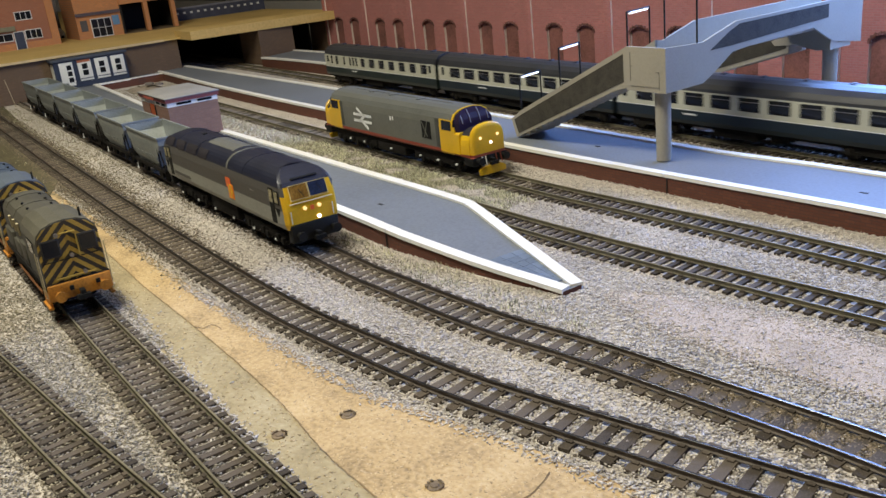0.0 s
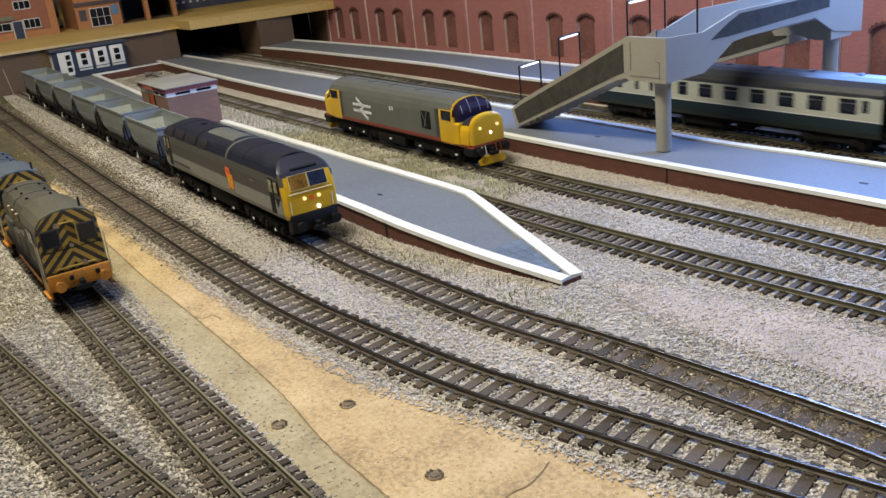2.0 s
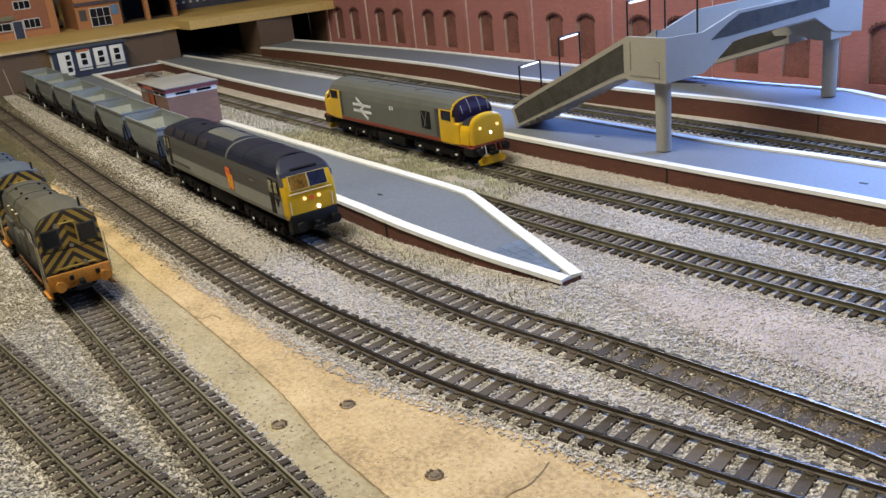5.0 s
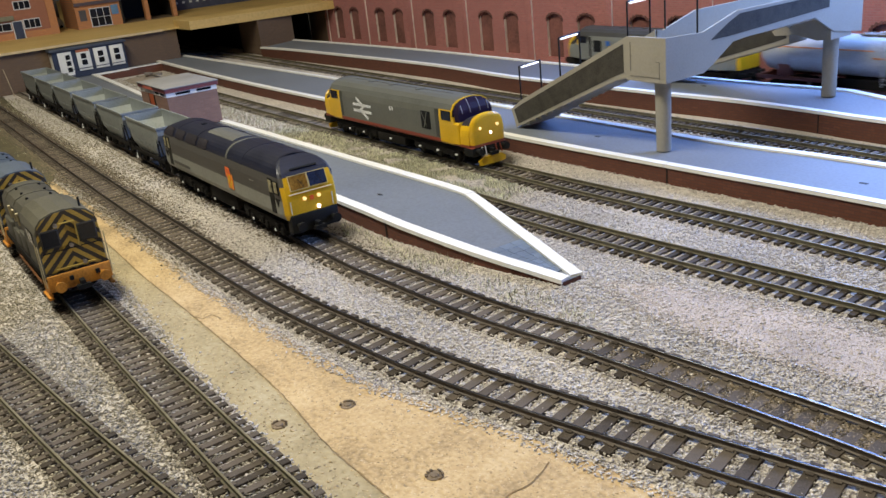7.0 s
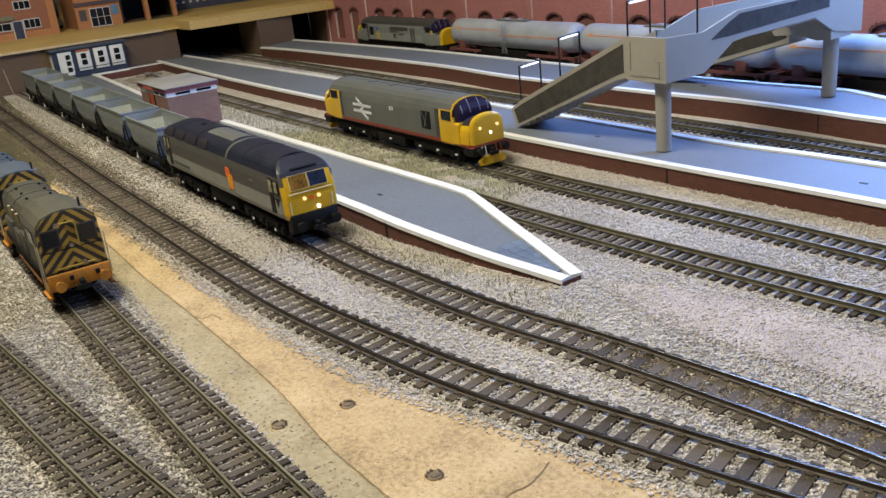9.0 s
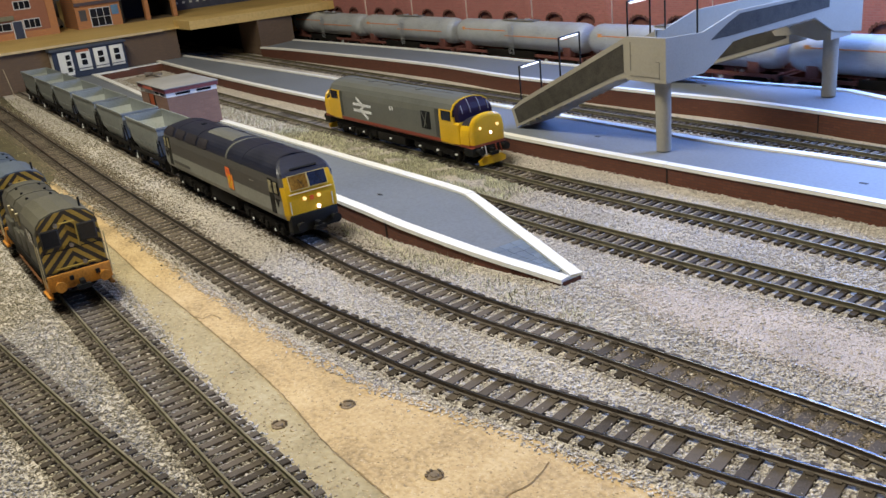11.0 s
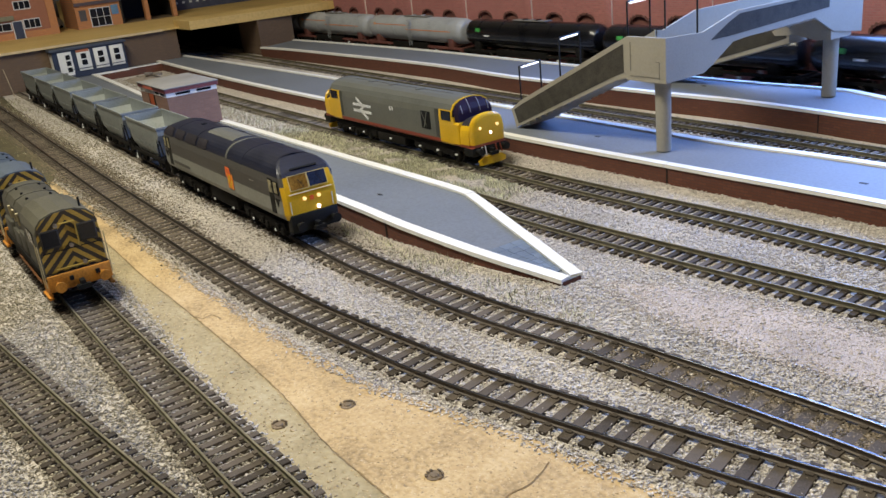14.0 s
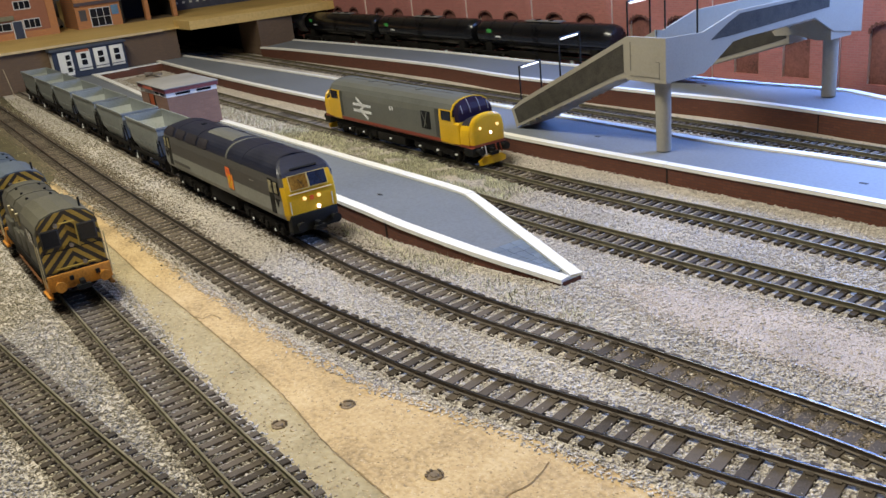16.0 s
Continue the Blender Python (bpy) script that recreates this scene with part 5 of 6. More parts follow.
def footbridge():
    ob = root("footbridge", "grey concrete-style footbridge with dark mesh panels on round columns", "footbridge")
    side = [(-0.5555, 0.0090), (-0.5610, 0.0235), (-0.5480, 0.0318), (-0.4305, 0.0866), (-0.4305, 0.0590), (-0.4420, 0.0560)]
    inset = [(-0.5525, 0.0125), (-0.5570, 0.0235), (-0.5465, 0.0290), (-0.4335, 0.0815), (-0.4335, 0.0625), (-0.4420, 0.0592)]
    for ya, yb, f in ((0.437, 0.439, -1), (0.465, 0.467, 1)):
        s = part("stair_parapet", panel_xz(side, ya, yb), M_CONCRETE, ob)
        yo = ya - 0.0003 if f < 0 else yb
        part("mesh_panel", panel_xz(inset, yo, yo + 0.0003), M_PANEL, s, "dark speckled infill panel")
    part("stair_flight", panel_xz([(-0.5555, 0.0090), (-0.5480, 0.0145), (-0.4305, 0.0665), (-0.4305, 0.0585), (-0.4420, 0.0558)], 0.439, 0.465), M_CONCRETE, ob)
    for k in range(16):
        x, z = -0.548 + 0.0073 * k, 0.0145 + 0.00323 * k
        part("tread", boxes((x, x + 0.0073, 0.439, 0.465, z - 0.002, z + 0.0028)), M_CONCRETE, ob)
    # landing over the middle platform
    front = part("landing_wall", boxes((-0.4305, -0.3975, 0.4365, 0.4385, 0.0575, 0.0868)), M_CONCRETE, ob)
    groove = mat("panel_groove", (0.17, 0.15, 0.125), 0.8)
    part("groove", boxes((-0.4268, -0.4264, 0.4362, 0.4366, 0.0640, 0.0830), (-0.4268, -0.4250, 0.4362, 0.4366, 0.0740, 0.0743), (-0.4012, -0.4009, 0.4362, 0.4366, 0.0598, 0.0710),
                         (-0.4040, -0.4012, 0.4362, 0.4366, 0.0710, 0.0713), (-0.4268, -0.4012, 0.4362, 0.4366, 0.0607, 0.0610)), groove, front)
    part("landing_floor", boxes((-0.4305, -0.3965, 0.4385, 0.474, 0.0580, 0.0610)), M_CONCRETE, ob)
    yz = [(0.4365, 0.0575), (0.4365, 0.0868), (0.4730, 0.0853), (0.5070, 0.0945), (0.6250, 0.0950), (0.6560, 0.0950), (0.6560, 0.0590), (0.6200, 0.0640), (0.5950, 0.0775), (0.5200, 0.0757), (0.5030, 0.0745), (0.4830, 0.0630), (0.4730, 0.0583)]
    inn = [(0.4800, 0.0790), (0.4980, 0.0880), (0.5100, 0.0925), (0.6120, 0.0928), (0.6120, 0.0830), (0.5000, 0.0790)]
    for xa, xb, f in ((-0.3975, -0.3955, 1), (-0.4325, -0.4305, -1)):
        poly = yz if f > 0 else [(0.466, 0.0590), (0.466, 0.0868)] + yz[2:]
        s = part("span_parapet", extrude(poly, "x", xa, xb), M_CONCRETE, ob)
        xo = xb if f > 0 else xa - 0.0003
        part("mesh_panel", extrude(inn, "x", xo, xo + 0.0003), M_PANEL, s, "dark speckled infill panel")
    part("span_floor", extrude([(0.474, 0.0585), (0.474, 0.0612), (0.505, 0.0785), (0.656, 0.0785), (0.656, 0.0755), (0.506, 0.0752)], "x", -0.4305, -0.3975), M_CONCRETE, ob)
    # columns and the far crosshead
    for x, y, z0, z1, r in ((-0.4085, 0.4478, 0.0090, 0.0580, 0.0050), (-0.4040, 0.6300, 0.0125, 0.0600, 0.0054)):
        part("column", cyl(bmesh.new(), (x, y, (z0 + z1) / 2), (0, 0, 1), r, z1 - z0, 24, r * 1.08), M_CONCRETE, ob)
    part("crosshead", panel_xz([(-0.4480, 0.0625), (-0.4300, 0.0700), (-0.4080, 0.0735), (-0.3960, 0.0650), (-0.3960, 0.0580), (-0.4080, 0.0570), (-0.4250, 0.0605), (-0.4450, 0.0590)], 0.617, 0.643), M_CONCRETE, ob)
    far = [(-0.5750, 0.0125), (-0.5780, 0.0270), (-0.4325, 0.0820), (-0.4325, 0.0540), (-0.4450, 0.0505)]
    finn = [(-0.5700, 0.0170), (-0.5740, 0.0265), (-0.4350, 0.0785), (-0.4350, 0.0575), (-0.4455, 0.0540)]
    for ya, yb, f in ((0.618, 0.620, -1), (0.641, 0.643, 1)):
        s = part("stair_parapet", panel_xz(far, ya, yb), M_CONCRETE, ob)
        yo = ya - 0.0003 if f < 0 else yb
        part("mesh_panel", panel_xz(finn, yo, yo + 0.0003), M_PANEL, s, "dark speckled infill panel")
    part("stair_flight", panel_xz([(-0.5750, 0.0125), (-0.4325, 0.0610), (-0.4325, 0.0530), (-0.4450, 0.0495)], 0.620, 0.641), M_CONCRETE, ob)


footbridge()


def hoop_lamp(p, q, z0, z1, ztop):
    ob = root("stair_lamp", "black wire hoop lamp with a white tube on the footbridge", "lamp", "footbridge lamps")
    for (x, y), z in ((p, z0), (q, z1)):
        part("post", rod(bmesh.new(), (x, y, z), (x, y, ztop), 0.00062), M_BLACK, ob)
    part("cross_bar", rod(bmesh.new(), (*p, ztop), (*q, ztop), 0.00062), M_BLACK, ob)
    a, b = Vector((*p, ztop - 0.0010)), Vector((*q, ztop - 0.0010))
    part("tube", rod(bmesh.new(), a.lerp(b, 0.12), a.lerp(b, 0.90), 0.00085, 10), M_TUBE, ob, "white lamp tube")


hoop_lamp((-0.5485, 0.4380), (-0.5560, 0.4660), 0.0300, 0.0260, 0.0585)
hoop_lamp((-0.5000, 0.4380), (-0.5080, 0.4660), 0.0525, 0.0485, 0.0825)
hoop_lamp((-0.4300, 0.4380), (-0.4360, 0.4660), 0.0860, 0.0830, 0.1090)
hoop_lamp((-0.3965, 0.4680), (-0.4315, 0.4760), 0.0850, 0.0850, 0.1230)


# ---- station buildings ----
def hut():
    ob = root("station_hut", "small brown brick platform hut with flat grey roof", "hut")
    brick = brick_mat("hut_brick", (0.25, 0.140, 0.100), (0.215, 0.118, 0.084), (0.215, 0.14, 0.11), 0.006, 0.002, axis="YZ")
    red = mat("hut_fascia", (0.21, 0.055, 0.05), 0.6, vary=0.15)
    x0, x1, y0, y1, z0, up = -0.938, -0.852, 0.2480, 0.2985, 0.0078, 0.0080
    part("wall", boxes((x0, x1, y0, y1, z0, 0.0335 + up)), brick, ob)
    part("fascia", boxes((x0 - 0.0015, x1 + 0.0015, y0 - 0.0015, y1 + 0.0015, 0.0368 + up, 0.0405 + up)), red, ob, "dark red fascia board")
    part("roof", boxes((x0 - 0.0025, x1 + 0.0025, y0 - 0.0025, y1 + 0.0025, 0.0405 + up, 0.0415 + up), bev=0.0002), mat("hut_roof_felt", (0.26, 0.25, 0.24), 0.8, vary=0.16, scale=30), ob, "pale grey flat roof")
    band = part("window_band", boxes((x0 + 0.002, x1 + 0.0002, y0 - 0.0003, y1 + 0.0002, 0.0325 + up, 0.0368 + up)), M_WHITE, ob, "white strip of high windows")
    for k in range(2):
        a = x1 - 0.034 + 0.0165 * k
        part("window", boxes((a, a + 0.011, y0 - 0.0007, y0, 0.0338 + up, 0.0360 + up)), M_GLASS, band)
    for a in (y0 + 0.009, y0 + 0.030):
        part("window", boxes((x1, x1 + 0.0007, a, a + 0.0145, 0.0338 + up, 0.0360 + up)), M_GLASS, band)
    part("door", boxes((-0.908, -0.893, y0 - 0.0006, y0, z0, 0.0320 + up)), mat("hut_door", (0.40, 0.09, 0.03), 0.5, vary=0.15), ob, "red-orange door")
    part("door_frame", boxes((-0.9095, -0.9083, y0 - 0.0009, y0, z0, 0.0320 + up), (-0.8928, -0.8916, y0 - 0.0009, y0, z0, 0.0320 + up)), M_BLACK, ob)
    part("sign", boxes((-0.920, -0.889, y0 - 0.0022, y0 - 0.0016, 0.0371 + up, 0.0402 + up)), mat("hut_sign", (0.50, 0.12, 0.07), 0.5), ob)


hut()


def cabin():
    ob = root("site_cabin", "white and navy portable cabin on the platform end", "cabin")
    navy = mat("cabin_navy", (0.022, 0.030, 0.052), 0.55, vary=0.2)
    white = mat("cabin_white", (0.72, 0.71, 0.64), 0.6, vary=0.08)
    xf, z0 = -1.4385, 0.0078
    part("shell", boxes((-1.4600, xf, 0.2625, 0.3700, z0, 0.0490)), navy, ob)
    part("roof", boxes((-1.4610, xf + 0.0030, 0.2590, 0.3730, 0.0490, 0.0530), bev=0.0004), mat("cabin_roof", (0.05, 0.06, 0.08), 0.6, vary=0.2), ob)
    part("side_panel", boxes((-1.4575, -1.4425, 0.2618, 0.2625, 0.016, 0.046)), white, ob)
    for k, y in enumerate((0.2700, 0.2970, 0.3225, 0.3470)):
        p = part("wall_panel", boxes((xf, xf + 0.0008, y, y + 0.0200, 0.0165, 0.0470), bev=0.0002), white, ob)
        if k == 0:
            d = part("door", boxes((xf + 0.0008, xf + 0.0013, y + 0.0085, y + 0.0190, 0.0120, 0.0440)), white, ob, "white half-glazed door")
            for z in (0.0170, 0.0265, 0.0355):
                part("door_pane", boxes((xf + 0.0013, xf + 0.0016, y + 0.0105, y + 0.0170, z, z + 0.0070)), M_GLASS, d)
        else:
            for z in (0.0245, 0.0340):
                part("window_pane", boxes((xf + 0.0008, xf + 0.0012, y + 0.0060, y + 0.0140, z, z + 0.0078)), M_GLASS, p)
    part("sign", boxes((xf, xf + 0.0011, 0.2970, 0.3160, 0.0440, 0.0478)), mat("cabin_sign", (0.42, 0.13, 0.05), 0.6), ob, "orange name board")
    part("skirt_rail", boxes((xf, xf + 0.0014, 0.2860, 0.3700, 0.0195, 0.0205)), navy, ob)


cabin()


# ---- buildings on the deck ----
ZD = 0.0570
ORANGE_BRICK = brick_mat("orange_brick_paper", (0.56, 0.24, 0.09), (0.50, 0.21, 0.08), (0.40, 0.22, 0.12), 0.006, 0.002, axis="YZ")
RED_BRICK = brick_mat("brown_brick_paper", (0.37, 0.145, 0.08), (0.33, 0.125, 0.07), (0.31, 0.17, 0.11), 0.006, 0.002, axis="YZ")


def facade_window(parent, x, y0, y1, z0, z1, cols, rows=1):
    w = part("window", boxes((x, x + 0.0010, y0, y1, z0, z1)), M_PAPER, parent, "white-framed window")
    dy, dz = (y1 - y0 - 0.0016) / cols, (z1 - z0 - 0.0020) / rows
    for i in range(cols):
        for j in range(rows):
            part("pane", boxes((x + 0.0010, x + 0.0013, y0 + 0.0014 + dy * i, y0 + 0.0004 + dy * (i + 1), z0 + 0.0015 + dz * j, z0 + 0.0007 + dz * (j + 1))), M_GLASS, w)


def houses():
    x = -1.722
    a = root("brick_house", "orange-brown brick card house with white windows", "house")
    part("wall", boxes((x - 0.10, x, 0.160, 0.325, ZD, 0.170)), RED_BRICK, a)
    part("end_wall", boxes((x - 0.10, x + 0.0015, 0.325, 0.338, ZD, 0.170)), ORANGE_BRICK, a)
    part("plinth", boxes((x, x + 0.0016, 0.160, 0.325, ZD, 0.0680)), ORANGE_BRICK, a)
    facade_window(a, x, 0.2820, 0.3100, 0.0720, 0.0885, 3)
    facade_window(a, x, 0.2720, 0.3000, 0.1050, 0.1200, 3)
    facade_window(a, x, 0.2310, 0.2620, 0.0720, 0.0860, 2)
    facade_window(a, x, 0.2200, 0.2450, 0.1050, 0.1200, 2)
    part("door", boxes((x, x + 0.0022, 0.2640, 0.2800, ZD, 0.0865)), mat("house_door", (0.035, 0.045, 0.075), 0.5), a, "dark blue front door")
    part("door_frame", boxes((x + 0.0022, x + 0.0026, 0.2632, 0.2645, ZD, 0.0875), (x + 0.0022, x + 0.0026, 0.2795, 0.2808, ZD, 0.0875), (x + 0.0022, x + 0.0026, 0.2645, 0.2795, 0.0862, 0.0875)), M_PAPER, a)
    part("canopy", boxes((x, x + 0.006, 0.225, 0.268, 0.0890, 0.0970), bev=0.0006), mat("canopy_green", (0.20, 0.19, 0.12), 0.6, vary=0.2), a, "olive green porch canopy")
    b = root("corner_shop", "orange brick card shop with a white glazed front", "shop")
    part("wall", boxes((x - 0.11, x - 0.004, 0.372, 0.452, ZD, 0.170)), ORANGE_BRICK, b)
    facade_window(b, x - 0.004, 0.3960, 0.4330, ZD + 0.001, 0.0915, 3, 2)
    part("poster", boxes((x - 0.004, x - 0.0032, 0.4355, 0.4480, 0.0760, 0.0930)), mat("poster_blue", (0.12, 0.25, 0.42), 0.5, vary=0.2), b, "small blue wall poster")
    part("vent_panel", boxes((x - 0.004, x - 0.0032, 0.3780, 0.3900, 0.0710, 0.0900)), mat("vent_grey", (0.09, 0.08, 0.075), 0.6), b)
    part("fascia", boxes((x - 0.004, x - 0.001, 0.372, 0.452, 0.0975, 0.1030)), mat("shop_fascia", (0.09, 0.07, 0.08), 0.6), b)
    c = root("open_arcade", "dark open-fronted arcade with orange brick posts", "building")
    # unseen wall added at the open end to keep blue skylight out
    part("far_side_wall", boxes((x - 0.11, x - 0.013, 0.5562, 0.5600, ZD, 0.110)), M_DARK, c)
    part("back_wall", boxes((x - 0.12, x - 0.11, 0.452, 0.560, ZD, 0.150)), M_DARK, c)
    part("roof", boxes((x - 0.12, x, 0.452, 0.560, 0.110, 0.150)), ORANGE_BRICK, c)
    part("side_wall", boxes((x - 0.11, x - 0.004, 0.4522, 0.4560, ZD, 0.110)), M_DARK, c)
    for y in (0.4960, 0.5480):
        part("post", boxes((x - 0.012, x, y, y + 0.0075, ZD, 0.110)), ORANGE_BRICK, c)
    part("floor_slab", boxes((x - 0.11, x, 0.452, 0.560, ZD, ZD + 0.0006)), mat("arcade_floor", (0.16, 0.11, 0.06), 0.9, vary=0.2), c)
    d = root("parapet_fence", "dark blue-grey roadside fence with white studs", "fence")
    part("panel", boxes((-1.875, -1.870, 0.565, 0.80, ZD, 0.0800)), mat("fence_blue", (0.06, 0.065, 0.10), 0.6, vary=0.25, scale=80), d)
    part("top_rail", boxes((-1.876, -1.868, 0.565, 0.80, 0.0800, 0.0835)), mat("fence_top", (0.22, 0.22, 0.26), 0.6, vary=0.2), d)
    for k in range(15):
        y = 0.572 + 0.015 * k
        part("stud", boxes((-1.870, -1.8685, y, y + 0.005, 0.0700, 0.0740)), M_PAPER, d)
    e = root("back_lane_wall", "grey lane wall between card houses", "wall", kind="structure")
    part("lane_wall", boxes((-1.90, -1.88, 0.335, 0.375, ZD, 0.150)), mat("lane_grey", (0.14, 0.13, 0.14), 0.8, vary=0.15), e)
    car = root("parked_car", "small pale grey parked car in the lane", "car")
    bm = loft(bmesh.new(), [[Vector((-1.862 + y * 0.9, 0.345 + xx, ZD + 0.002 + zz)) for y, zz in ((0.010, 0), (0.0105, 0.006), (0.008, h), (0, h + 0.0006), (-0.008, h), (-0.0105, 0.006), (-0.010, 0))]
                            for xx, h in ((0, 0.008), (0.006, 0.0095), (0.010, 0.017), (0.024, 0.017), (0.029, 0.010))])
    part("car_body", bm, mat("car_grey", (0.45, 0.46, 0.48), 0.3, vary=0.1), car)
    for yy in (0.351, 0.369):
        for xx in (-1.853, -1.871):
            part("wheel", cyl(bmesh.new(), (xx, yy, ZD + 0.0028), (1, 0, 0), 0.0028, 0.002, 12), M_BLACK, car)


houses()


# ---- small things on the ground ----
def marker_post():
    ob = root("marker_post", "thin pale leaning marker post by the wall", "post")
    part("post", rod(bmesh.new(), (-1.440, 0.1985, GZ - 0.002), (-1.445, 0.1930, 0.0360), 0.0006), mat("pale_wood", (0.40, 0.32, 0.20), 0.8, vary=0.2), ob)


marker_post()


def rubble():
    ob = root("rubble_heap", "low pale stone rubble heap in the bay", "rubble")
    bm = bmesh.new()
    n, m = 26, 12
    grid = []
    for i in range(n):
        row = []
        for j in range(m):
            u, v = i / (n - 1), j / (m - 1)
            h = math.sin(math.pi * u) ** 0.5 * math.sin(math.pi * v) ** 0.6
            z = GZ - 0.002 + h * (0.008 + 0.0035 * noise.noise((u * 7, v * 5, 0.3)))
            row.append(bm.verts.new((-1.405 + 0.155 * u, 0.345 + 0.050 * v, z)))
        grid.append(row)
    for i in range(n - 1):
        for j in range(m - 1):
            bm.faces.new((grid[i][j], grid[i + 1][j], grid[i + 1][j + 1], grid[i][j + 1]))
    part("heap", bm, mat("rubble_stone", (0.30, 0.25, 0.20), 0.95, vary=0.35, scale=60, fine=500, bump=0.8), ob)
    for x, y in ((-1.345, 0.372), (-1.325, 0.380)):
        part("disc", cyl(bmesh.new(), (x, y, 0.0062), (0.1, 0.05, 1), 0.0065, 0.0022, 16), mat("disc_grey", (0.22, 0.19, 0.16), 0.8, vary=0.2), ob)


rubble()


def paving():
    """Card paving laid on the ramp of the island platform."""
    fr = [(-0.445, 0.2415), (-0.40, 0.2463), (-0.358, 0.2524), (-0.323, 0.2596), (-0.307, 0.2628)]
    re = [(-0.449, 0.3080), (-0.415, 0.3013), (-0.307, 0.2752)]
    cuts = [-0.3625 + 0.0065 * k for k in range(10)]
    for i, (a, b) in enumerate(zip(cuts, cuts[1:])):
        b = min(b, -0.3085)
        for j in range(3):
            def edge(x, f):
                lo, hi = interp(x, fr) + 0.0062, interp(x, re) - 0.0062
                hi = max(hi, lo + 0.001)
                return lo + (hi - lo) * f
            sh = 0.00018
            f0, f1 = j / 3, (j + 1) / 3
            pts = [(a + sh, edge(a + sh, f0) + sh), (b, edge(b, f0) + sh), (b, edge(b, f1)), (a + sh, edge(a + sh, f1))]
            if pts[2][1] - pts[1][1] < 0.0006:
                continue
            bm = slab(pts, -1, 0)
            for v in bm.verts:
                v.co.z = ramp1(v.co.x, v.co.y) + (-0.0002 if v.co.z > -0.5 else -0.0014)
            part("paving_slab", bm, M_PLATBLUE, P1)
    pit = mat("drain_dark", (0.03, 0.03, 0.035), 0.8)
    for x, y, z, p in ((-0.491, 0.268, 0.0072, P1), (-0.268, 0.456, 0.0082, P2), (-0.478, 0.452, 0.0082, P2), (-0.52, 0.622, 0.0117, P3)):
        part("drain_cover", slab([(x - 0.0022, y - 0.0008), (x + 0.0022, y - 0.0009), (x + 0.0024, y + 0.0009), (x - 0.002, y + 0.0008)], z - 0.001, z + 0.0003), pit, p)


paving()


def scatter(name, label, pts, size, material, blades=False, seed=1, squash=0.8):
    """Many small stones (or blades of grass) as one mesh."""
    rng = np.random.default_rng(seed)
    n = len(pts)
    if blades:
        base = np.array([[-0.12, 0, 0], [0.12, 0, 0], [0.02, 0.0, 1.0]])
        tri = np.array([[0, 1, 2]])
    else:
        base = np.array([[1, 0, 0.1], [-0.1, 1, 0], [-1, 0.1, -0.1], [0.1, -1, 0], [0.15, 0.1, 0.85], [0, 0, -0.8]])
        tri = np.array([[0, 1, 4], [1, 2, 4], [2, 3, 4], [3, 0, 4], [1, 0, 5], [2, 1, 5], [3, 2, 5], [0, 3, 5]])
    k = len(base)
    ang = rng.uniform(0, 2 * np.pi, n)
    s = size * rng.uniform(0.55, 1.35, n)
    v = np.repeat(base[None], n, 0) * (1 if blades else rng.uniform(0.65, 1.3, (n, k, 1)))
    v = v * s[:, None, None]
    if not blades:
        v[..., 0] *= rng.uniform(0.8, 1.9, n)[:, None]
        v[..., 1] *= 0.78
        v[..., 2] *= squash
    else:
        v[:, 2, 0] += rng.uniform(-0.5, 0.5, n) * s
        v[:, 2, 1] += rng.uniform(-0.5, 0.5, n) * s
    c, d = np.cos(ang)[:, None], np.sin(ang)[:, None]
    x, y = v[..., 0] * c - v[..., 1] * d, v[..., 0] * d + v[..., 1] * c
    v = np.stack([x, y, v[..., 2]], -1) + pts[:, None, :]
    f = (tri[None] + (np.arange(n) * k)[:, None, None]).reshape(-1, 3)
    me = bpy.data.meshes.new(name)
    me.vertices.add(n * k)
    me.vertices.foreach_set("co", v.reshape(-1))
    me.loops.add(len(f) * 3)
    me.loops.foreach_set("vertex_index", f.reshape(-1).astype(np.int32))
    me.polygons.add(len(f))
    me.polygons.foreach_set("loop_start", np.arange(0, len(f) * 3, 3, dtype=np.int32))
    me.update()
    me.validate()
    me.materials.append(material)
    return tagged(new(name, me), label, "ballast" if not blades else "grass", kind="stuff")


